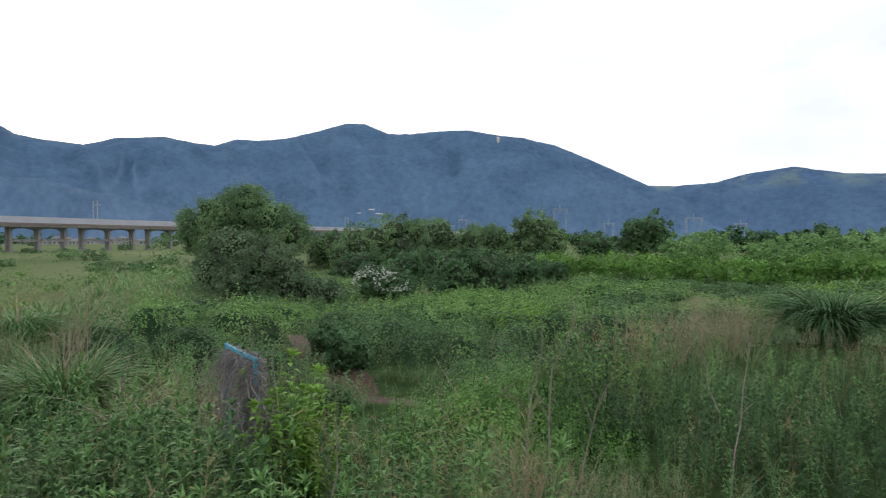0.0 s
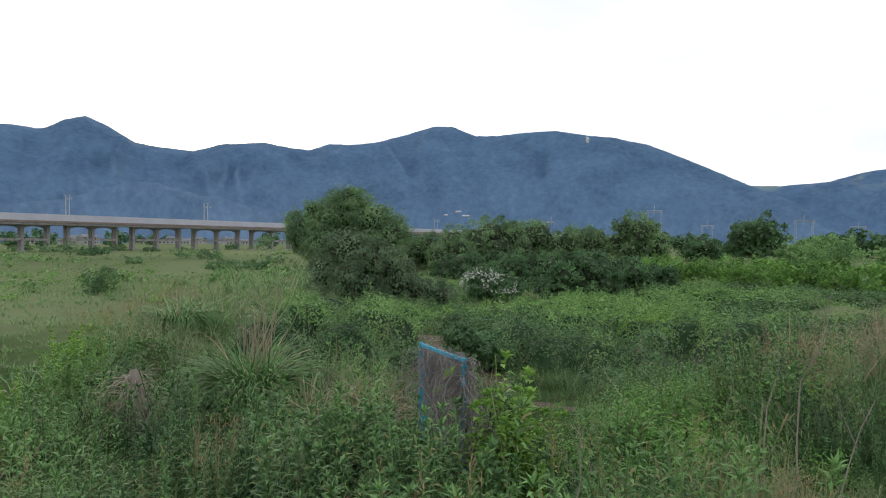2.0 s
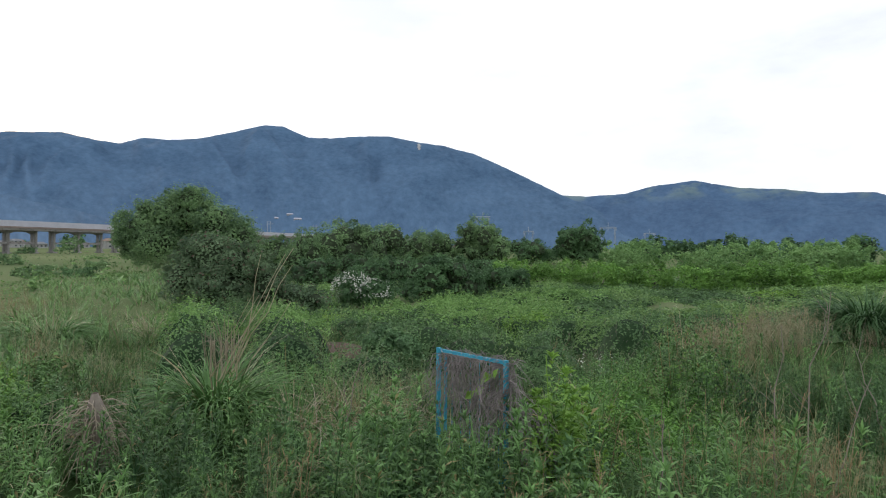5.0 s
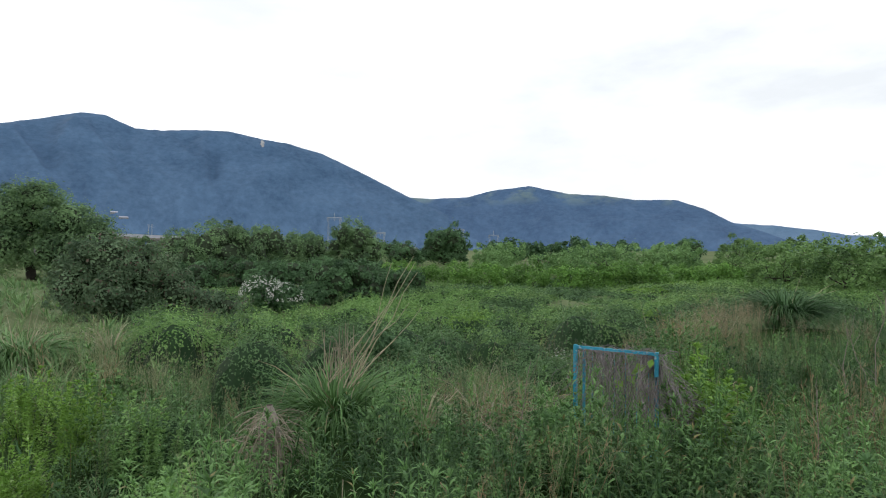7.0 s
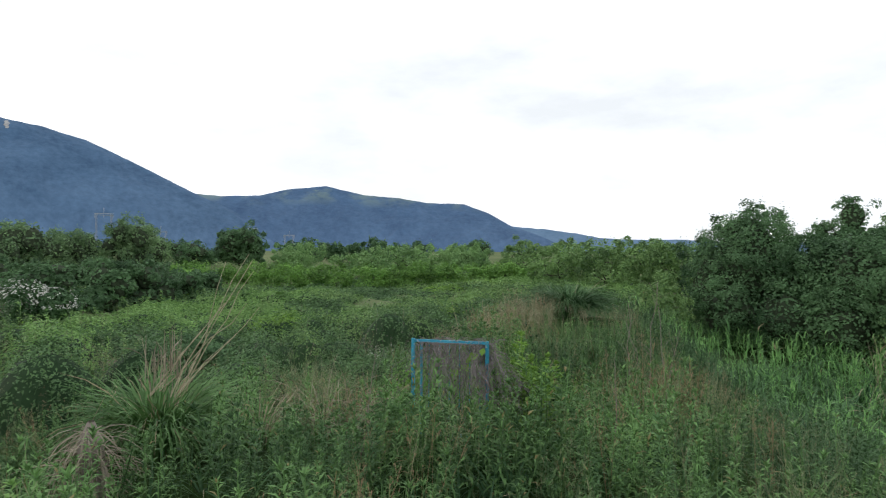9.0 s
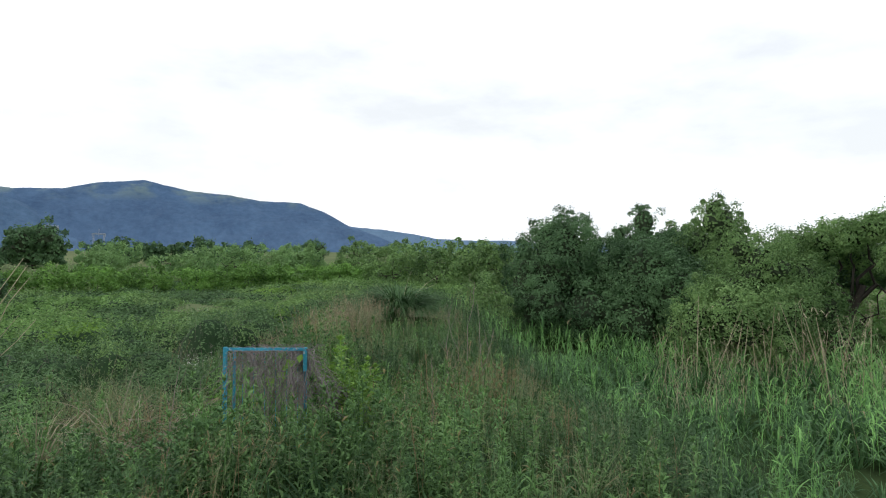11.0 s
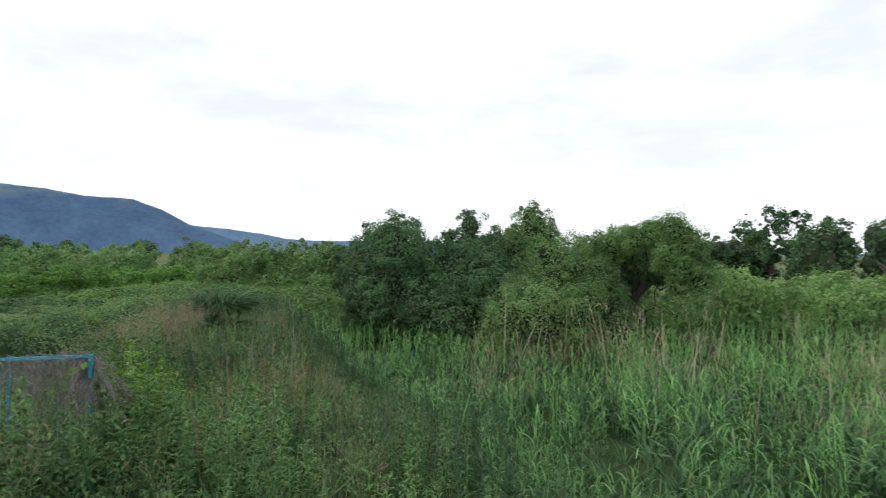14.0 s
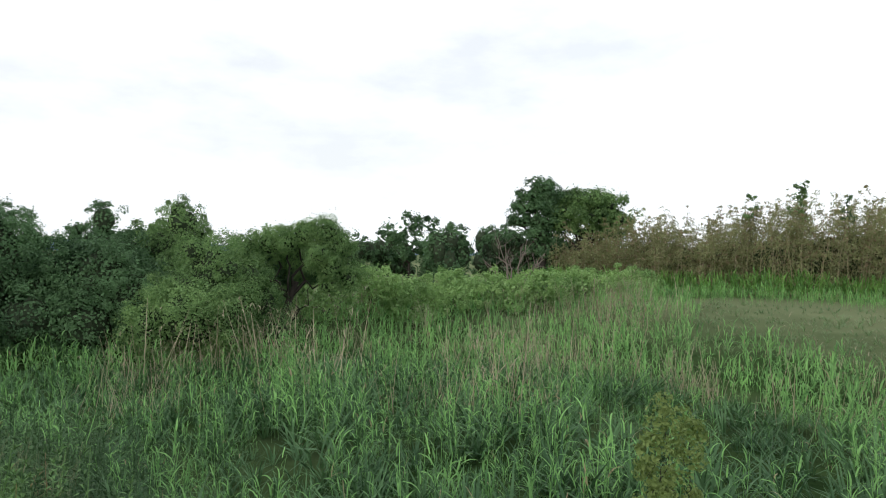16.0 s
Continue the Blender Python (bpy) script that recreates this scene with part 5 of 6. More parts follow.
def build_mounds():
    """Rounded leafy humps that run into one another, over a dark sheet that stands in for the shade between them.
    Returns the height of their tops.
    """
    n = 1250
    x, y = rng.uniform(-12, 34, n), rng.uniform(3.5, 46, n)
    d = path_distance(x, y)
    field = hollow_at(x, y)
    near = (value_noise(x + 33, y - 33, 1.7) > 0.56) & (y < 9.5)
    ok = seen(x, y) & (in_weeds(x, y) | ((x > 9) & (y > 0.62 * x + 3.0))) & (d > 3.4) & ((rng.random(n) < field) | near) & no_bank(x, y) & (hazy(x, y) < 0.45)
    ok &= (trail_distance(x, y) > 0.85) & (np.hypot(x + 1.9, y - 5.6) > 1.5) & (np.hypot(x + 5.3, y - 7.1) > 1.5) & (np.hypot(x + 2.4, y - 13.6) > 1.2)
    ok &= (np.hypot(x + 3.0, y - 30.6) > 1.6) & (np.hypot(x - 6.9, y - 10.6) > 2.0)
    x, y, d, field = x[ok], y[ok], d[ok], field[ok]
    n = len(x)
    r = rng.uniform(0.5, 1.05, n) * np.where(field > 0.4, 1.0, 0.62) * (1 + np.clip(d - 14, 0, 40) / 70)
    h = r * rng.uniform(0.65, 1.35, n) * (0.6 + 0.7 * value_noise(x, y, 3.2)) + 0.14
    proud = rng.random(n) < 0.16                             # some stand out as bushes
    h, r = np.where(proud, h * 1.55 + 0.1, h * 0.9), np.where(proud, r * 0.85, r)
    h = np.minimum(h, 1.2 - 0.8 * smooth_step(14, 32, d))
    low = 1 - 0.7 * np.exp(-((x + 0.9) ** 2 / 1.2 + (y - 9.0) ** 2 / 2.6))       # lowered to fit the camera's view of where the trail starts
    r, h = r * np.sqrt(low), h * low
    z0 = height(x, y) - 0.12 * low
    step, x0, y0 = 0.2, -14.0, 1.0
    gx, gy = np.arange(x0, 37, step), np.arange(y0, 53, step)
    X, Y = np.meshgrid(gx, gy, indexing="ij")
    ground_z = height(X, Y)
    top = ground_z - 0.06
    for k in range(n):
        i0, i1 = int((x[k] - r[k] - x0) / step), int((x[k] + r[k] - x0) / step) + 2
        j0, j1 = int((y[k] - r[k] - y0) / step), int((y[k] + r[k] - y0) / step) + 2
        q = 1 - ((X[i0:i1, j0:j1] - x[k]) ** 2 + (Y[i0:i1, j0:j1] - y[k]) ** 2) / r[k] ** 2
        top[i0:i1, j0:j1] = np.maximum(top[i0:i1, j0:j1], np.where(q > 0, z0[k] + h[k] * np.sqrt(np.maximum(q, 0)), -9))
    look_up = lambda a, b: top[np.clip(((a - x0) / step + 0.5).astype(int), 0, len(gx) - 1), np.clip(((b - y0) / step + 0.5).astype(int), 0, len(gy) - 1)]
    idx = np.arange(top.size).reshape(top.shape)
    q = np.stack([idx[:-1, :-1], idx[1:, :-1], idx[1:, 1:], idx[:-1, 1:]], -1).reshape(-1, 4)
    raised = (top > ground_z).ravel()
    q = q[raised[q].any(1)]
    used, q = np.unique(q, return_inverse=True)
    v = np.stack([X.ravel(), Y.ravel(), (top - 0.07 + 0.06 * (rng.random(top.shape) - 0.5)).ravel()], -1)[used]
    stuff("undergrowth", (v, q.reshape(-1, 4)), M_UNDERSHADE, "dark sheet standing in for shade between the leafy mounds", "ground cover")
    leaf = np.clip(0.0053 * d, 0.042, 0.17)
    count = (1.15 * math.pi * r * r * 1.5 / (0.31 * leaf * leaf)).astype(int)
    tint, fresh = value_noise(x + 5, y, 4.5) + rng.normal(0, 0.09, n), value_noise(x + 31, y - 31, 1.8)
    sort = np.where(fresh > 0.9, 3, np.where(tint > 0.58, 2, np.where(tint < 0.36, 1, 0)))
    for k, (mat, name, label) in enumerate(((M_FIELD, "leafy_mounds", "rounded mounds of broad-leaved growth in the field"), (M_FIELDDARK, "dark_mounds", "dark green mounds of growth in the field"),
                                            (M_FIELDLIGHT, "bright_mounds", "fresh green rounded mounds of growth in the field"), (M_LIME, "lime_mounds", "yellow-green mounds of young leaves in the field"))):
        w = np.repeat(np.where(sort == k)[0], count[sort == k])
        if not len(w):
            continue
        u = unit(len(w))
        u[:, 2] = np.abs(u[:, 2] + 0.1)
        bulge = 0.74 + 0.5 * value_noise(u[:, 0] * 3.6 + w * 7.3, u[:, 1] * 3.6 + u[:, 2] * 2.5, 1.0)
        p = np.stack([x[w], y[w], z0[w]], -1) + u * np.stack([r[w], r[w], h[w]], -1) * (bulge * rng.uniform(0.94, 1.06, len(w)))[:, None]
        p[:, 2] += np.maximum(0, rng.normal(-0.1, 0.15, len(w)))           # loose sprigs
        on = (p[:, 2] > look_up(p[:, 0], p[:, 1]) - 0.12) & (rng.random(len(w)) < 0.12 + 0.88 * smooth_step(0.05, 0.5, u[:, 2]))      # thinned low down, where the dark sheet shows as shade
        w, p, u = w[on], p[on], u[on]
        nn = u / np.stack([r[w], r[w], h[w]], -1)
        nn = nn / np.linalg.norm(nn, axis=1, keepdims=True) + (0, 0, 0.12) + 0.2 * unit(len(w))
        lv, lq = leaves(p, nn, 1.05, 0.5)
        mid = np.repeat(p, 4, axis=0)
        stuff(name, (mid + (lv - mid) * np.repeat(leaf[w], 4)[:, None], lq), mat, label, "ground cover")
    return look_up


mound_top = build_mounds()


def build_shoots():
    """Upright leafy shoots that stand out of the mounds."""
    xy, z = spots(-12, 32, 6.5, 40, 8.0, 5.5, 36, lambda x, y: (mound_top(x, y) > height(x, y) + 0.22) & (rng.random(len(x)) < np.clip(13.0 / (path_distance(x, y) + 1), 0.25, 1.0)))
    z = mound_top(xy[:, 0], xy[:, 1]) - 0.2
    far = 1 + np.clip(path_distance(xy[:, 0], xy[:, 1]) - 12, 0, 20) / 40
    tint = value_noise(xy[:, 0] + 5, xy[:, 1], 4.5) + rng.normal(0, 0.12, len(z))
    for lo, hi, mat, label in ((-1, 0.4, M_FIELDDARK, "dark green leafy shoots on the mounds"), (0.4, 0.6, M_FIELD, "green leafy shoots on the mounds"), (0.6, 2, M_FIELDLIGHT, "fresh green leafy shoots on the mounds")):
        on = (tint >= lo) & (tint < hi)
        stuff("leafy_shoots", scatter(SHOOTS, xy[on], z[on], rng.uniform(0.55, 1.15, on.sum()) * far[on], 0.2), mat, label, "weeds")


build_shoots()

grow("tall_weeds", WEEDS, spots(-15, 9, -3, 14, 27, 0, 11, both(in_weeds, no_haze, mix(0.8, 0.15, 0.4, 77.0), lambda x, y: y < 10.5)), M_WEED, "waist-high green weeds with narrow leaves", "weeds")
# dark sedge green here stands in for shade in the gaps between weeds
grow("weed_turf", FINE, spots(-13, 9, -2, 13, 8, 0.5, 9.5, in_weeds), M_SEDGE, "fine grass under the weeds, darkened to stand in for shade", "grass", 0.6, 1.1)
grow("grey_weeds", GREY, spots(-15, 9, 0, 14, 16, 2, 12, both(in_weeds, mix(1.9, 0.64, 0.8), lambda x, y: y < 10.5)), M_GREYWEED, "grey-green mugwort patches among the weeds", "weeds")
grow("weeds_beyond", WEEDS_FAR, spots(-30, 26, 8, 34, 2.8, 9, 34, both(in_weeds, no_haze, no_bank, no_field, mix(4.0, 0.25, 0.7))), M_WEED, "green weeds across the field", "weeds", 0.5, 0.9)
grow("trail_litter", TUFTS, spots(-9, 1, 9, 26, 7, 4, 26, lambda x, y: trail_distance(x, y) < 0.75, trail=0.15), M_HAYGRASS, "thin dry grass on the trodden soil", "grass", 0.2, 0.45)
grow("trail_side_grass", TUFTS, spots(-9, 3, 8, 26, 15, 4, 26, lambda x, y: (trail_distance(x, y) < 1.6) & (trail_distance(x, y) > 0.52 + 0.3 * value_noise(x, y, 0.7))), M_GRASS, "short green grass beside the trail", "grass", 0.4, 0.9)
grow("meadow_grass", TUFTS, spots(-16, 12, -1, 18, 6.5, 1.5, 15, both(in_weeds, no_field, lambda x, y: rng.random(len(x)) < 0.35 + 0.65 * hazy(x, y))), M_GRASS, "thin green grass among the weeds", "grass")
grow("grass_beyond", TUFTS_FAR, spots(-60, 40, 12, 80, 0.4, 14, 75, both(in_weeds, no_field)), M_GRASS, "rough green grass of the flood plain", "grass", 0.5, 0.9)
grow("seed_haze", PANICLES, spots(-24, 12, 5, 26, 2.6, 4, 26, both(in_weeds, in_haze)), M_PANICLE, "hazy brown grass panicles", "grass", 0.5, 0.85)
grow("seed_haze_patches", PANICLES, spots(-14, 9, -2, 18, 2.4, 0, 17, both(in_weeds, mix(2.1, 0.5, 0.8, 17.0))), M_PANICLE, "hazy brown grass panicles between the weeds", "grass", 0.6, 0.95)
grow("dead_stem_patches", CANES, spots(-8, 20, 9, 28, 4.5, 8, 26, both(in_weeds, mix(2.2, 0.62, 0.78, 23.0))), M_DEADWOOD, "grey-brown dead stems in the hollow field", "weeds", 0.3, 0.55, 0.25)
grow("field_seed_heads", PANICLES, spots(-8, 24, 10, 30, 1.6, 9, 28, both(in_weeds, mix(2.4, 0.55, 0.75, 47.0))), M_PANICLE, "brown grass panicles between the mounds", "grass", 0.5, 0.8)
grow("rusty_docks", RUSTS, spots(-14, 8, -1, 14, 4.2, 1, 13, both(in_weeds, mix(1.2, 0.58, 0.8, 5.0))), M_RUST, "rust-brown seed heads of dock", "weeds", 0.7, 1.1)
grow("dry_stems", CANES, spots(-14, 8, 3, 16, 0.5, 3, 15, in_weeds), M_STRAW, "scattered dead stems between the weeds", "weeds", 0.4, 0.75, 0.3)
grow("bank_weeds", WEEDS, spots(-5, 14, -4, 14, 18, 0, 18, bank_foot), M_DARKWEED, "dark green weeds at the foot of the bank, shade put into their colour", "weeds", 0.7, 1.1)
grow("bank_grass", TUFTS_FAR, spots(-42, -4, 10, 52, 2.6, 9, 52, lambda x, y: reeds_here(x, y) < 0), M_MEADOW, "rough green grass on the bank and the meadow beside it", "grass", 0.5, 0.95)
grow("meadow_turf", TUFTS_FAR, spots(-45, -6, 4, 56, 4.2, 3, 56, in_meadow, True), M_MEADOW, "short pale green grass of the meadow beside the bank", "grass", 0.22, 0.5)
grow("bank_scrub", BIGDOMES, spots(-60, -9, 17, 70, 0.03, 17, 70, mix(6.0, 0.35, 0.6, 61.0), True), M_COVER, "leafy low bushes scattered on the meadow", "scrub", 0.7, 2.0)
grow("far_grass", TUFTS_FAR, spots(-150, 90, 55, 190, 0.06, 60, 190, None, True), M_GRASS, "rough grass of the far flood plain", "grass", 0.45, 0.9)
grow("far_scrub", DOMES_FAR, spots(-95, 70, 36, 120, 0.1, 36, 120, mix(11.0, 0.45, 0.7), True), M_TREE, "low scrub scattered over the far flood plain", "scrub", 1.0, 2.4)

n = 1500                                                     # rough grass all round, where the walk does not look
xy = np.stack([rng.uniform(-32, 26, n), rng.uniform(-34, 12, n)], -1)
xy = xy[~seen(xy[:, 0], xy[:, 1])]
grow("grass_around", TUFTS_FAR, (xy, height(xy[:, 0], xy[:, 1])), M_GRASS, "rough green grass of the flood plain", "grass", 0.6, 1.1)
grow("reeds", REEDS, spots(-6, 16, -12, 10, 12, 0, 12, both(in_reeds, mix(1.8, 0.12, 0.55, 3.0))), M_REED, "fresh green reeds with arching blades", "reeds", 0.52, 1.0)
grow("reeds_beyond", REEDS_FAR, spots(0, 34, -34, 14, 7.2, 11, 40, both(in_reeds, lambda x, y: ~in_clearing(x, y) & (x < 20.5 + 0.35 * -y))), M_REED, "fresh green reed bed", "reeds", 0.52, 0.88, uneven=0.8)
grow("reed_turf", FINE, spots(-8, 12, -14, 8, 8.5, 0, 12, in_reeds), M_SEDGE, "fine dark sedge under the reeds", "grass", 1.0, 1.9)
in_tall_grass = lambda x, y: (np.abs(x - (30.2 + 0.463 * (y + 22.0))) < 1.8) & (y < -14)
grow("tall_meadow_grass", REEDS_FAR, spots(16, 36, -40, -14, 11, 14, 60, in_tall_grass), M_LUSH, "tall bright green grass before the bamboo", "grass", 1.05, 1.5, uneven=0.6)
grow("mown_grass", TUFTS_FAR, spots(-2, 40, -48, -12, 5.0, 14, 52, both(in_reeds, in_clearing)), M_HAYGRASS, "short pale green grass between reeds and bamboo", "grass", 0.25, 0.5)
toward_clearing = lambda x, y: smooth_step(-118.0, -125.0, np.degrees(np.arctan2(-(x + 7), y + 1)))
grow("dead_reeds", CANES, spots(-6, 26, -24, 14, 13.0, 6, 30, both(in_reeds, lambda x, y: ~in_clearing(x, y) & (rng.random(len(x)) > 0.8 * toward_clearing(x, y)), mix(2.6, 0.56, 0.76, 13.0))), M_STRAW, "dead tan reed canes standing among the green", "reeds", 0.6, 1.15, 0.09)

# ---- pampas tussocks ----


def tussock(x, y, r, h, count, dry, label, stalks=0, spread=0.55, mat=None, bow=(1.8, 3.4)):
    z = float(height(x, y))
    t = thing("pampas_tussock", (x, y, z), label, "grass", "pampas tussocks")
    g, dg = [], []
    for k in range(count):
        a, rr = rng.uniform(0, 6.28), r * 0.5 * math.sqrt(rng.random())
        s = strip((rr * math.cos(a), rr * math.sin(a), 0), a + rng.normal(0, 0.4), h * rng.uniform(0.8, 1.35), 0.021, 1.56 - rng.uniform(0.0, spread), rng.uniform(*bow), (0.7, 1.0, 1.0, 0.8, 0.5, 0.05), rng.normal(0, 0.3))
        if rng.random() < dry:
            s = strip((rr * 0.6 * math.cos(a), rr * 0.6 * math.sin(a), 0), a, h * rng.uniform(0.9, 1.45), 0.015, 1.58 - rng.uniform(0, 0.4), rng.uniform(0.2, 1.9), (0.7, 1.0, 0.9, 0.7, 0.3), rng.normal(0, 0.5))
            dg.append(s)
        else:
            g.append(s)
    part("tuft", join(g), mat or M_PAMPAS, t)["kind"] = "stuff"
    if dg:
        part("dead_tuft", join(dg), M_STRAW, t, "dead straw-coloured blades")["kind"] = "stuff"
    if stalks:
        d2 = []
        for k in range(60):                                 # tattered dead blades standing in the middle
            a, rr = rng.uniform(0, 6.28), 0.24 * math.sqrt(rng.random())
            d2.append(strip((rr * math.cos(a) + 0.05, rr * math.sin(a), rng.uniform(0.7, 1.0)), rng.uniform(0, 6.28), rng.uniform(0.25, 0.62), 0.012, 1.6 - rng.uniform(0, 0.3), rng.uniform(0.0, 2.2) * (k % 3 > 0), (0.8, 1.0, 0.9, 0.8, 0.3), rng.normal(0, 0.7)))
        part("standing_dead_tuft", join(d2), M_DEADBLADE, t, "tattered pinkish straw blades")["kind"] = "stuff"
    for k in range(stalks):
        a = rng.uniform(0, 6.28)
        b = np.array([0.2 * math.cos(a) + 0.1, 0.2 * math.sin(a), h * 0.65])
        tip = np.array([0.8 + rng.normal(0, 0.2), -0.4 + rng.normal(0, 0.18), rng.uniform(1.55, 2.4)])
        part("stalk", limb(b, tip, 0.008, 0.003, 0.04, 6, 4), M_STRAW, t)


tussock(-4.88, 7.7, 0.6, 1.05, 1000, 0.012, "green pampas grass tussock with tattered dead tops and straw stalks", 8, 0.42, M_PAMPAS, (1.2, 2.9))
tussock(6.9, 10.6, 0.85, 1.15, 1800, 0.004, "dense dark green pampas grass tussock on the mound", 0, 0.6, M_TUSSOCK, (1.5, 2.6))
tussock(-9.55, 13.35, 1.1, 0.8, 700, 0.03, "green pampas grass tussock on the bank")
tussock(-3.9, 7.2, 0.4, 0.6, 130, 0.15, "small pampas grass tussock beside a larger one")
tussock(-8.36, 15.84, 0.7, 0.8, 260, 0.2, "small pampas grass tussock with grey dead blades on the bank")


def build_dead_tussock():
    x, y = -5.82, 6.5
    t = thing("dead_tussock", (x, y, float(height(x, y))), "collapsed dead grass tussock, straw blades hanging over", "grass")
    g = []
    for k in range(240):                                     # blades that hang over from a matted top
        a, q, z0 = rng.uniform(0, 6.28), 0.13 * math.sqrt(rng.random()), rng.uniform(0.22, 0.74)
        g.append(strip((q * math.cos(a), q * math.sin(a), z0), a + rng.normal(0, 0.5), rng.uniform(0.2, 0.55), 0.010, rng.uniform(-0.6, 0.6), rng.uniform(1.0, 2.2), (0.8, 1, 0.9, 0.8, 0.2), rng.normal(0, 0.6)))
    part("tuft", join(g), M_DEADBLADE, t)["kind"] = "stuff"
    part("root_ball", tube([(0, 0, -0.1), (0.02, 0, 0.3), (0, 0.02, 0.62), (0, 0, 0.8)], (0.13, 0.13, 0.1, 0.03), 9), M_DEADWOOD, t, "grey matted root ball")


build_dead_tussock()


def build_twig_heap():
    """Dead stems arching over one another in a low heap."""
    x, y = -3.11, 6.62
    t = thing("twig_heap", (x, y, float(height(x, y))), "low tangled heap of grey-brown dead stems among the weeds", "dead stems")
    g = []
    for k in range(190):
        a, q = rng.uniform(0, 6.28), 0.55 * math.sqrt(rng.random())
        g.append(strip((q * math.cos(a), q * math.sin(a), rng.uniform(0, 0.3)), rng.uniform(0, 6.28), rng.uniform(0.5, 1.2), 0.008, rng.uniform(0.7, 1.4), rng.uniform(0.8, 2.6), (1, 1, 0.9, 0.8, 0.6, 0.4), rng.normal(0, 0.5)))
    part("stem_tangle", join(g), M_DEADBLADE, t)["kind"] = "stuff"


build_twig_heap()


def shoot_bush(x, y, r, n, h, mat, label):
    """A bush of upright leafy shoots, tallest in the middle."""
    t = thing("young_bush", (x, y, float(height(x, y))), label, "bush")
    a, q = rng.uniform(0, 6.28, n), r * np.sqrt(rng.random(n))
    protos = [weed_proto(k, 30, 0.095, 0.042, 9) for k in (0.85, 1.0, 1.15)]
    part("foliage", scatter(protos, np.stack([q * np.cos(a), q * np.sin(a)], -1), np.full(n, -0.05), h * (1.05 - 0.5 * (q / r) ** 2) * rng.uniform(0.8, 1.1, n), 0.18), mat, t)["kind"] = "stuff"
    for _ in range(5):
        b, e = rng.uniform(0, 6.28), r * rng.uniform(0.2, 0.8)
        part("stem", limb((0.1 * math.cos(b), 0.1 * math.sin(b), -0.05), (e * math.cos(b), e * math.sin(b), h * 0.5), 0.009, 0.004, 0.1, 5, 5), M_SHADETWIG, t)


def leafy_bush(name, x, y, lobes, mat, count, leaf, label, clump):
    tree(name, x, y, lobes, 0.02, mat, count, leaf, label, "bush", clump=clump)


shoot_bush(-1.32, 5.2, 0.33, 90, 1.14, M_LIME, "fresh light green bush beside the blue frame")
for x, y, w in [(-7.7, 7.9, 0.5), (-8.4, 8.8, 0.55), (-7.0, 7.0, 0.4), (-6.6, 5.3, 0.4), (-8.2, 7.0, 0.45)]:
    shoot_bush(x, y, w, int(150 * w), 0.78, M_LIME if w > 0.42 else M_FIELDLIGHT, "fresh light green bush on the bank")
leafy_bush("yellow_bush", -1.6, -4.6, [(0, 0.14, 0.78, 0.24, 0.26, 0.22), (0.1, -0.3, 0.86, 0.2, 0.22, 0.2), (0.1, 0.0, 0.95, 0.2, 0.3, 0.18), (0, 0, 0.5, 0.32, 0.36, 0.3), (0, 0.1, 0.2, 0.3, 0.4, 0.22)], leaf_material("yellow_green_leaf", (0.15, 0.22, 0.06), (0.32, 0.40, 0.14)), 4200, (0.042, 0.02), "yellow-green fine-leaved bush among the reeds", 0.1)
leafy_bush("dark_bush", -2.4, 13.7, round_lobes(0.85, 0.55, 6, 0.0, 141), M_TREEDARK, 6000, (0.08, 0.05), "dark low bush beside the trail", 0.18)
leafy_bush("dark_bush", -7.6, 9.2, round_lobes(0.5, 0.75, 4, 0.0, 142), M_WEED, 1500, (0.08, 0.04), "leafy bush on the grassy bank", 0.14)


def build_stalk(x, y, lean, h, n):
    t = thing("dead_stalk", (x, y, float(height(x, y))), "tall dead branched weed stalk leaning in the weeds", "weed", "dead stalks")
    tip = np.array([lean[0], lean[1], h])
    g = [limb((0, 0, -0.05), tip, 0.009, 0.003, 0.05, 7, 5)]
    for k in range(n):
        s = tip * rng.uniform(0.45, 0.95)
        g.append(limb(s, s + rng.normal(0, 0.1, 3) + (0, 0, 0.25), 0.004, 0.0015, 0.1, 4, 3))
    part("stem", join(g), M_DEADWOOD, t)


def patch(name, protos, cx, cy, r, n, mat, label, category, lo, hi):
    a, q = rng.uniform(0, 6.28, n), r * np.sqrt(rng.random(n))
    xy = np.stack([cx + q * np.cos(a), cy + q * np.sin(a)], -1)
    grow(name, protos, (xy, height(xy[:, 0], xy[:, 1])), mat, label, category, lo, hi)


patch("dry_grass_patch", PANICLES, 1.1, 4.7, 0.9, 60, M_PANICLE, "tan dry grass patch by the foot of the bank", "grass", 0.7, 1.0)
patch("dry_grass_patch", PANICLES, 0.9, 3.3, 0.8, 24, M_PANICLE, "tan dry grass patch by the foot of the bank", "grass", 0.6, 0.9)
for x, y, r, n in [(-0.4, 2.0, 0.6, 8), (-1.9, 1.9, 0.5, 5), (-5.5, 10.6, 1.2, 70), (-5.2, 13.5, 1.3, 60), (-7.2, 9.8, 1.0, 50), (-2.9, 7.7, 0.7, 40)]:
    patch("dry_grass_patch", PANICLES, x, y, r, n, M_PANICLE, "hazy tan dry grass among the weeds", "grass", 0.65, 0.95)
patch("dark_weed_patch", WEEDS, 3.2, 6.7, 1.3, 100, M_DARKWEED, "dark green weeds at the foot of the mound", "weeds", 0.6, 0.9)
patch("dry_grass_patch", PANICLES, -1.9, 8.6, 1.0, 80, M_PANICLE, "tan dry grass patch behind the blue frame", "grass", 0.7, 1.0)
patch("dry_grass_patch", PANICLES, -3.2, 6.8, 0.8, 28, M_RUST, "rusty dry grass patch beside the blue frame", "grass", 0.6, 0.9)
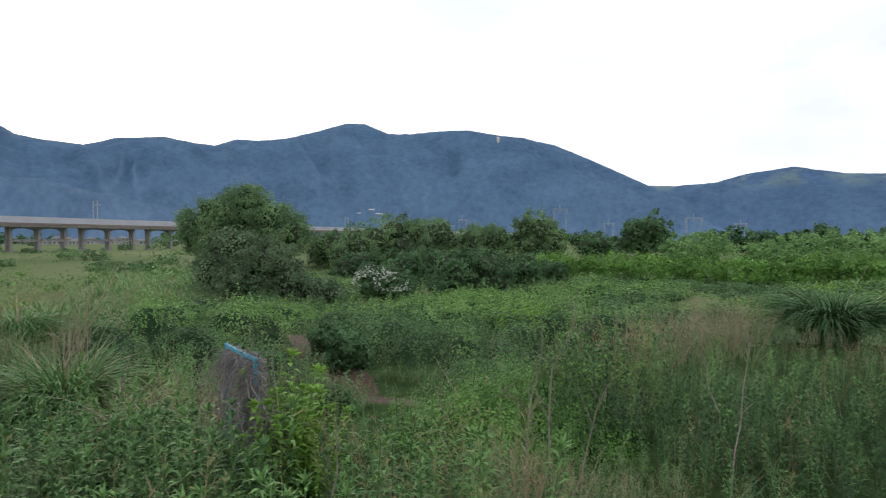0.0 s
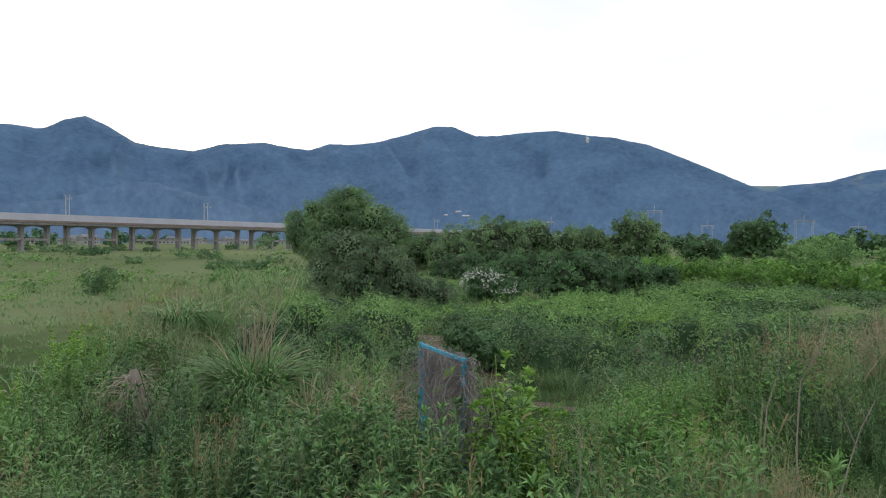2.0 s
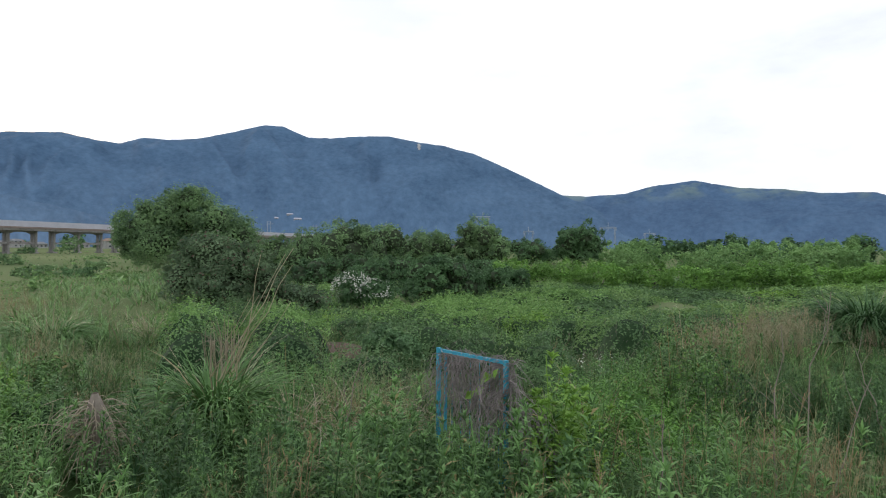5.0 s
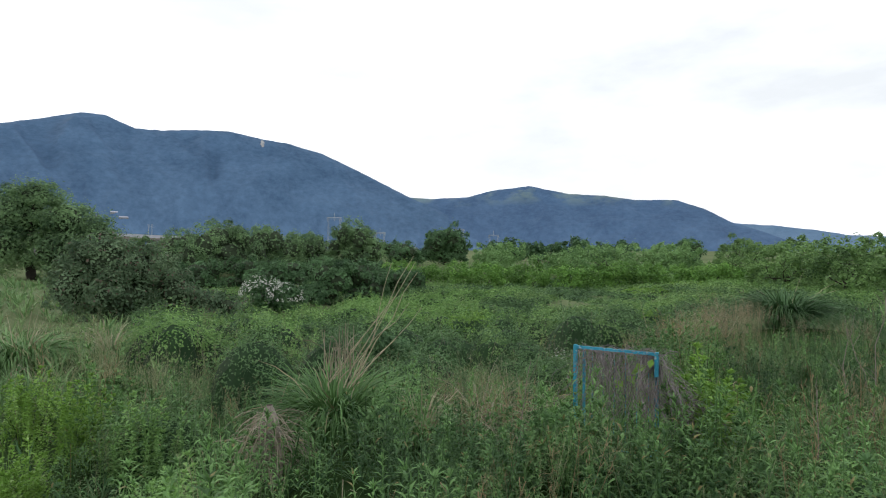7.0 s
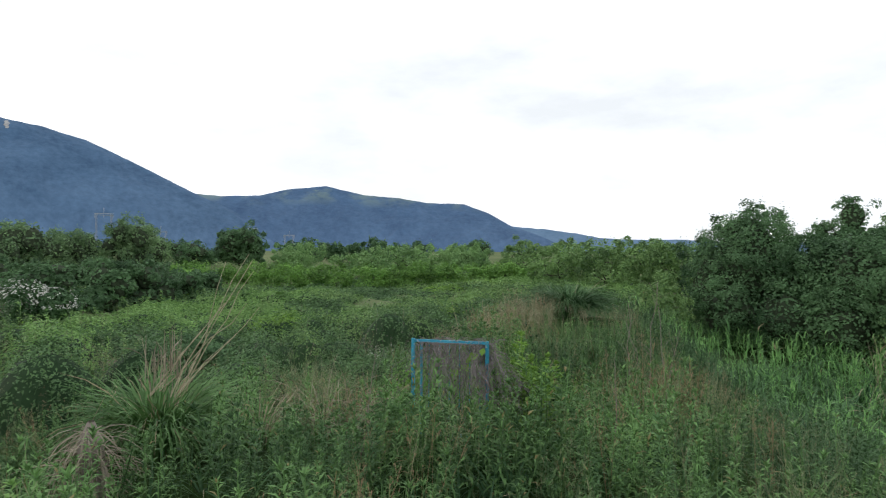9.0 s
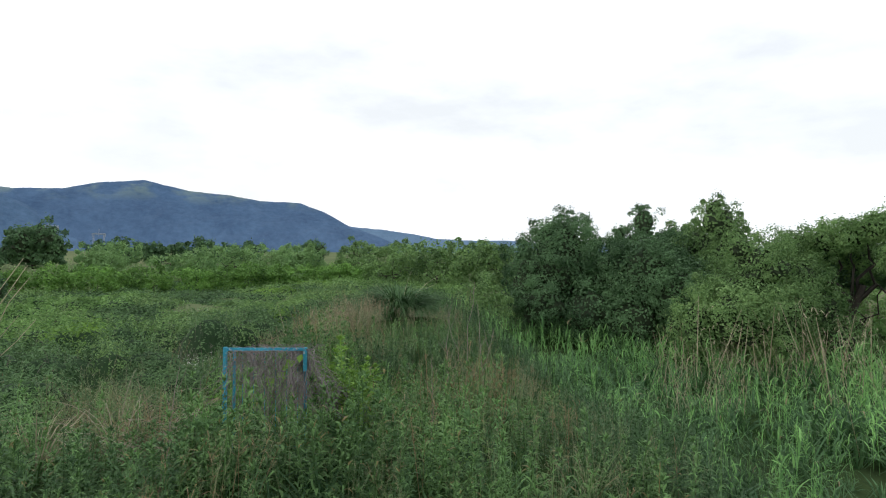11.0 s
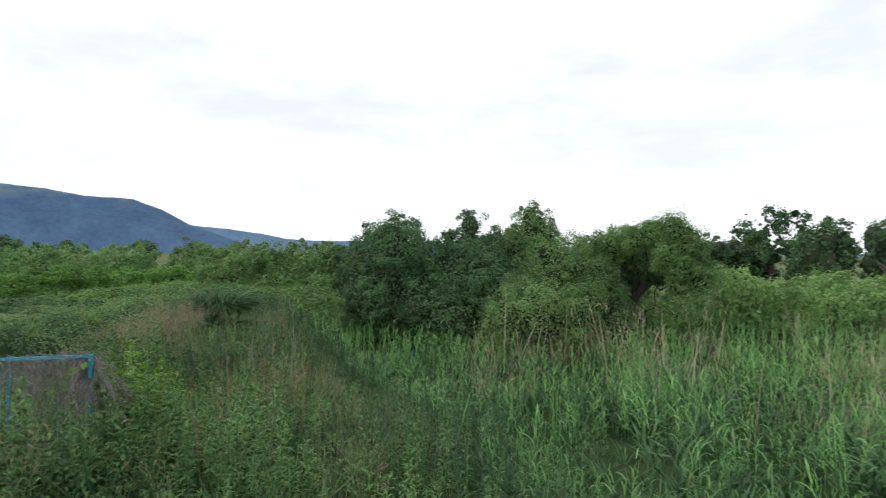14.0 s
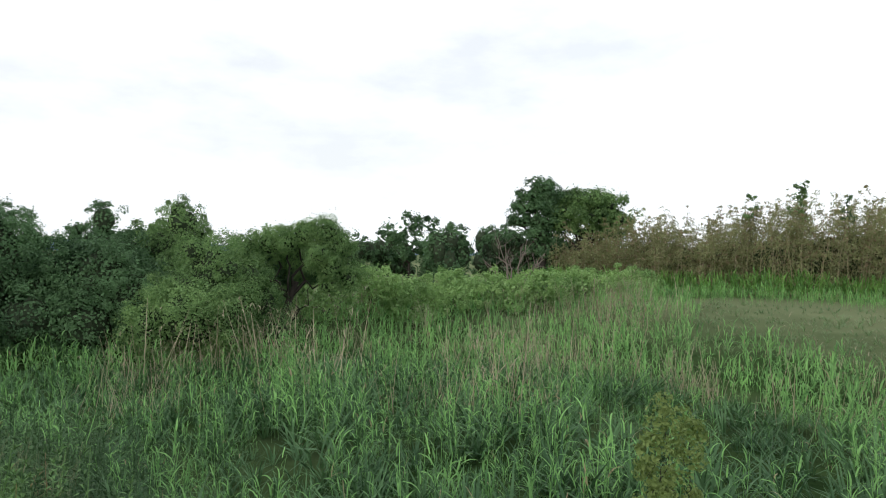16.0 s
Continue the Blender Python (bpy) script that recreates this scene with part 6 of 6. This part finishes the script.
patch("dry_stem_patch", CANES, -2.0, 9.3, 0.9, 60, M_STRAW, "patch of dead stems behind the blue frame", "weeds", 0.4, 0.6)
patch("dry_stem_patch", CANES, 3.2, 14.5, 1.3, 70, M_DEADWOOD, "patch of grey dead stems in the hollow field", "weeds", 0.4, 0.7)
for x, y, r, n in [(0.4, 4.2, 0.5, 10), (1.2, 5.1, 0.5, 12), (-0.5, 2.6, 0.45, 4), (-3.9, 4.6, 0.5, 8)]:
    patch("rusty_grass_patch", RUSTS, x, y, r, n, M_RUST, "rusty tan seed heads above the weeds", "grass", 0.85, 1.1)
patch("dead_reed_patch", CANES, 8.6, -1.2, 1.8, 60, M_STRAW, "patch of dead tan reed canes", "reeds", 0.7, 1.15)
patch("dead_reed_patch", CANES, 5.9, -10.4, 0.7, 60, M_STRAW, "patch of dead tan reed canes", "reeds", 0.9, 1.3)
patch("mugwort_patch", GREY, -3.4, 6.1, 0.75, 45, M_GREYWEED, "silvery mugwort patch near the blue frame", "weeds", 0.9, 1.2)
patch("tall_weed_patch", WEEDS, -2.7, 5.4, 0.8, 70, M_WEED, "tall green weeds before the blue frame", "weeds", 1.0, 1.35)
patch("tall_weed_patch", WEEDS, -1.9, 4.8, 0.6, 40, M_WEED, "tall green weeds before the blue frame", "weeds", 1.0, 1.3)
patch("tall_weed_patch", GREY, -2.3, 5.75, 0.4, 26, M_GREYWEED, "silvery weeds at the foot of the blue frame", "weeds", 1.0, 1.3)
patch("dry_grass_patch", PANICLES, -15.5, 21.0, 2.8, 120, M_RUST, "pinkish tan dry grass on the bank", "grass", 0.7, 1.0)
patch("dry_grass_patch", PANICLES, 4.5, 11.2, 1.7, 230, M_TANGRASS, "tan dry grass on the crest of the mound", "grass", 0.6, 0.9)
patch("dry_grass_patch", PANICLES, 6.0, 8.8, 0.9, 60, M_TANGRASS, "tan dry grass at the foot of the tussock", "grass", 0.45, 0.65)
patch("dark_weed_patch", WEEDS, 4.6, 7.6, 1.6, 260, M_DARKWEED, "dark green weeds on the mound's shadow side, shade put into their colour", "weeds", 0.5, 0.8)
patch("dark_weed_patch", WEEDS, 2.4, 6.9, 1.3, 140, M_DARKWEED, "dark green weeds at the foot of the mound", "weeds", 0.8, 1.1)
for x, y, r, n in [(3.78, 5.96, 1.1, 90), (5.57, 8.17, 1.0, 20), (0.45, 2.34, 1.3, 130), (2.69, 1.98, 1.1, 90), (-4.27, 5.55, 0.8, 60)]:
    patch("dark_weed_patch", WEEDS, x, y, r, n, M_DARKWEED, "lush dark green weeds beside the walk", "weeds", 0.8, 1.2)
for x, y, r, n in [(0.0, 6.82, 0.8, 42), (1.05, 7.73, 0.9, 42), (1.56, 6.47, 0.7, 30), (-0.3, 8.54, 0.8, 30), (0.8, 9.0, 0.9, 30), (2.02, 9.15, 0.9, 24)]:
    patch("fresh_weed_patch", LOWDOMES, x, y, r, n, M_LUSH, "fresh green low leafy weeds", "weeds", 0.9, 1.4)
patch("white_flowers", [dome_proto(0.12, 0.5, 8, 0.05, 0.045)], 2.7, 14.0, 0.6, 14, M_BLOSSOM, "small white flower heads in the hollow field", "flowers", 1.0, 1.3)

for x, y, lean, h, n in [(0.65, 4.7, (0.42, 0.05), 2.05, 5), (0.85, 4.6, (0.4, -0.1), 1.35, 3), (0.6, 4.9, (0.25, 0.2), 1.7, 3), (-3.4, 5.8, (0.3, 0.1), 1.25, 2), (-0.9, 4.2, (0.15, 0.1), 1.1, 2), (2.6, 5.4, (0.35, 0.35), 1.5, 3), (3.0, 6.0, (-0.3, 0.3), 1.3, 2)]:
    build_stalk(x, y, lean, h, n)

# ---- railway viaduct ----
V0, VD = np.array([-111.0, 129.0]), np.array([0.399, 0.917])
VD = VD / np.linalg.norm(VD)
DECK = 8.55


def build_viaduct():
    t = thing("viaduct", (V0[0], V0[1], 0, 0, 0, math.degrees(math.atan2(VD[1], VD[0]))), "long grey concrete railway viaduct on paired columns", "viaduct")
    a, b = -140.0, 900.0
    part("deck", box(a, b, -3.2, 3.2, DECK - 2.5, DECK - 1.55), M_CONCRETE, t)
    for s in (-1, 1):
        part("parapet", box(a, b, s * 3.35 - 0.12, s * 3.35 + 0.12, DECK - 1.5, DECK), M_PARAPET, t, "pale grey parapet wall")
        part("edge_girder", box(a, b, s * 3.3 - 0.22, s * 3.3 + 0.22, DECK - 1.95, DECK - 1.505), M_GIRDER, t, "brown stained deck edge")
    # blocks of three spans with a short gap between them
    col = join([box(-0.3, 0.3, -0.27, 0.27, -0.5, DECK - 2.9), box(-0.36, 0.36, -0.34, 0.34, DECK - 2.9, DECK - 2.501), box(-0.6, 0.6, -0.6, 0.6, -0.5, 0.35)])
    cm_ = mesh_from("column", *col, M_CONCRETE)
    # haunched beam between two columns
    L = 7.0
    hx = np.array([0.4, 1.3, 2.1, L - 2.1, L - 1.3, L - 0.4])
    hz = np.array([0.8, 0.42, 0.3, 0.3, 0.42, 0.8])
    bv = np.array([(x, yy, DECK - 2.505 - dz * k) for yy in (-0.22, 0.22) for x, dz in zip(hx, hz) for k in (0, 1)])
    bq = []
    for j in range(5):
        o = j * 2
        bq += [(o, o + 2, o + 3, o + 1), (12 + o, 12 + o + 1, 12 + o + 3, 12 + o + 2), (o + 1, o + 3, 12 + o + 3, 12 + o + 1)]
    bm_ = mesh_from("beam", bv, np.array(bq), M_CONCRETE)
    tie = mesh_from("tie_beam", *box(0.4, L - 0.4, -0.25, 0.25, 2.45, 3.0), M_CONCRETE)
    # two spans to a block, the blocks a little apart
    starts = [(-0.2, 5.8), (16.0, 6.7), (34.4, 7.7), (55.3, 8.0)]
    while starts[-1][0] < 430:
        starts.append((starts[-1][0] + 21.7, 8.0))
    x = -0.2
    while x > -120:
        x -= 4.4 + 10.8
        starts.append((x, 5.4))
    for x, span in starts:
        for j in range(3):
            for s in (-0.65, 0.65):
                for me, on in ((cm_, True), (bm_, j < 2), (tie, j < 2)):
                    if on:
                        ob = new(me.name.split(".")[0], me)
                        ob.parent = t
                        ob.location = (x + span * j, s, 0)
                        if me is not cm_:
                            ob.scale = (span / L, 1, 1)


build_viaduct()


def build_mast(s):
    p = V0 + VD * s
    t = thing("catenary_mast", (p[0], p[1], DECK - 1.55, 0, 0, math.degrees(math.atan2(VD[1], VD[0]))), "grey steel railway power mast pair on the viaduct", "mast", "masts on the viaduct")
    for sy in (1.2, 2.9):
        part("pole", tube([(0, sy, 0), (0, sy, 6.6)], (0.15, 0.1), 8), M_STEEL, t)
        part("arm", tube([(0, sy, 5.3), (0, sy - 1.6, 5.7)], 0.06, 6), M_STEEL, t)
        part("bracket", tube([(0, sy, 6.3), (0, sy - 1.3, 5.68)], 0.04, 6), M_STEEL, t)
        part("insulator", tube([(0, sy + math.copysign(0.5, sy), 6.7), (0, sy - math.copysign(0.5, sy), 6.7)], 0.07, 6), M_STEEL, t)


for s in (-46, 1, 40, 84, 126, 168, 212, 256, 300, 345, 390, 440):
    build_mast(s)


def build_portal(x, y, h, w, turn):
    """A power-line portal: two lattice legs, a cross beam, insulators."""
    t = thing("power_pylon", (x, y, 0, 0, 0, turn), "grey steel lattice power pylon with two legs", "pylon", "power pylons")
    for sx in (-1, 1):
        g = []
        for ax, ay in ((-0.5, -0.5), (0.5, -0.5), (0.5, 0.5), (-0.5, 0.5)):
            g.append(tube([(sx * w / 2 + ax, ay, 0), (sx * w / 2 + ax * 0.6, ay * 0.6, h)], 0.12, 4))
        for k in range(int(h / 2)):
            z = k * 2.0
            g.append(tube([(sx * w / 2 - 0.5, -0.5, z), (sx * w / 2 + 0.5, -0.5, z + 2)], 0.07, 4))
        part("leg", join(g), M_STEEL, t)
    part("beam", join([tube([(-w / 2 - 1.2, 0, h * f), (w / 2 + 1.2, 0, h * f)], 0.16, 4) for f in (0.96, 1.0)]), M_STEEL, t)
    for sx in (-1, 0, 1):
        part("insulator", tube([(sx * (w / 2 + 0.9), 0, h * 0.96), (sx * (w / 2 + 0.9), 0, h * 0.96 - 1.8)], 0.18, 6), M_STEEL, t)
    part("spike", tube([(0, 0, h), (0, 0, h + 3.5)], 0.14, 5), M_STEEL, t)


for az_, d_, h_, w_ in [(-11.1, 420, 24, 8), (-22.8, 430, 17, 9), (-15.5, 460, 15, 6), (-1.9, 470, 19, 5), (-26.5, 520, 15, 7), (16.0, 520, 30, 7)]:
    q_ = radians(az_)
    build_portal(-math.sin(q_) * d_, math.cos(q_) * d_, h_, w_, az_)


def build_house(x, y, w, d, h, turn, roof_mat, label, z=0.0, deep=0.3, group="houses beyond the viaduct"):
    t = thing("house", (x, y, z, 0, 0, turn), label, "house", group)
    part("wall", box(-w / 2, w / 2, -d / 2, d / 2, -deep, h), M_PLASTER, t)
    e = 0.5
    rv = [(-w / 2 - e, -d / 2 - e, h), (w / 2 + e, -d / 2 - e, h), (w / 2 + e, d / 2 + e, h), (-w / 2 - e, d / 2 + e, h), (-w / 2 + 1.2, 0, h + d * 0.3), (w / 2 - 1.2, 0, h + d * 0.3)]
    rv += [(a_, b_, c_ + 0.03) for a_, b_, c_ in rv[:4]]
    rq = [(0, 1, 2, 3), (6, 7, 5, 4), (8, 9, 4, 5), (7, 8, 5, 5), (9, 6, 4, 4), (0, 6, 7, 1), (1, 7, 8, 2), (2, 8, 9, 3), (3, 9, 6, 0)]
    me = bpy.data.meshes.new("roof")
    me.from_pydata(rv, [], [tuple(dict.fromkeys(q)) for q in rq])
    me.materials.append(roof_mat)
    ob = new("roof", me)
    ob.parent = t
    for k in range(max(2, int(w / 3))):
        xx = -w / 2 + (k + 0.5) * w / max(2, int(w / 3))
        for zz in ((0.9, 2.1), (3.6, 4.7)):
            if zz[1] < h:
                fr = part("window", box(xx - 0.78, xx + 0.78, -d / 2 - 0.05, -d / 2 + 0.02, zz[0] - 0.08, zz[1] + 0.08), M_STEEL, t)
                part("pane", box(xx - 0.7, xx + 0.7, -d / 2 - 0.08, -d / 2 - 0.051, *zz), M_WINDOW, fr)


hr = random.Random(5)
for k in range(70):
    az_ = radians(13 + 31 * hr.random()) if k < 58 else radians(-20 + 25 * hr.random())
    d_ = hr.uniform(420, 820)
    build_house(-math.sin(az_) * d_, math.cos(az_) * d_, hr.uniform(6, 10), hr.uniform(5, 8), hr.choice((2.7, 2.9, 4.9)), math.degrees(az_) + hr.uniform(-50, 50),
                hr.choice((M_ROOFGREY, M_ROOFGREY, M_ROOFRED)), "pale plastered house with a tiled roof in the distance")
# tree belts of the village
for k in range(56):
    az_ = radians(46 - 66 * hr.random())
    d_ = hr.uniform(300, 860)
    tree("village_tree", -math.sin(az_) * d_, math.cos(az_) * d_, round_lobes(hr.uniform(4, 8), hr.uniform(4, 8), 4, 0.0, 300 + k), 0.3, M_TREEDARK, 230, (1.4, 0.9), "distant dark tree among the houses", group="village trees", clump=1.6)
# pale buildings on the mountain's foot
slope_mesh = bpy.data.objects["mountain_west"].data
slope = BVHTree.FromPolygons([v.co[:] for v in slope_mesh.vertices], [p.vertices[:] for p in slope_mesh.polygons])
for az_, el_, w_ in ((6.8, 2.9, 17), (6.1, 2.5, 20), (8.0, 2.55, 10)):
    a_, e_ = radians(az_), radians(el_)
    hit_ = slope.ray_cast((0, 0, 2.0), (-math.sin(a_) * math.cos(e_), math.cos(a_) * math.cos(e_), math.sin(e_)))[0]
    if hit_:
        k_ = hit_.y / 1600
        build_house(hit_.x, hit_.y, w_ * k_, 9 * k_, 3.4 * k_, az_, M_PARAPET, "white building on the wooded hillside", hit_.z - 1.5, 8, "hillside buildings")


def build_scar(az, el, w, h):
    """A bare pale landslip below the ridge, lying on the slope."""
    a_, rows = radians(az), []
    for i in range(9):
        for j in range(5):
            e_ = radians(el - h * i / 8)
            b_ = a_ + radians(w) * (j / 4 - 0.5) * (0.45 + 0.55 * math.sin(0.5 + i * 0.33)) + radians(0.05) * math.sin(i * 1.7)
            hit = slope.ray_cast((0, 0, 2.0), (-math.sin(b_) * math.cos(e_), math.cos(b_) * math.cos(e_), math.sin(e_)))[0]
            if hit is None:
                return
            rows.append(np.array(hit) * 0.9985)
    q = [(k * 5 + j, k * 5 + j + 1, k * 5 + j + 6, k * 5 + j + 5) for k in range(8) for j in range(4)]
    tagged(new("landslip", mesh_from("landslip", np.array(rows), np.array(q), M_PLASTER, True)), "pale bare landslip below the mountain ridge", "rock", kind="structure")


build_scar(-5.3, 9.82, 0.32, 0.6)
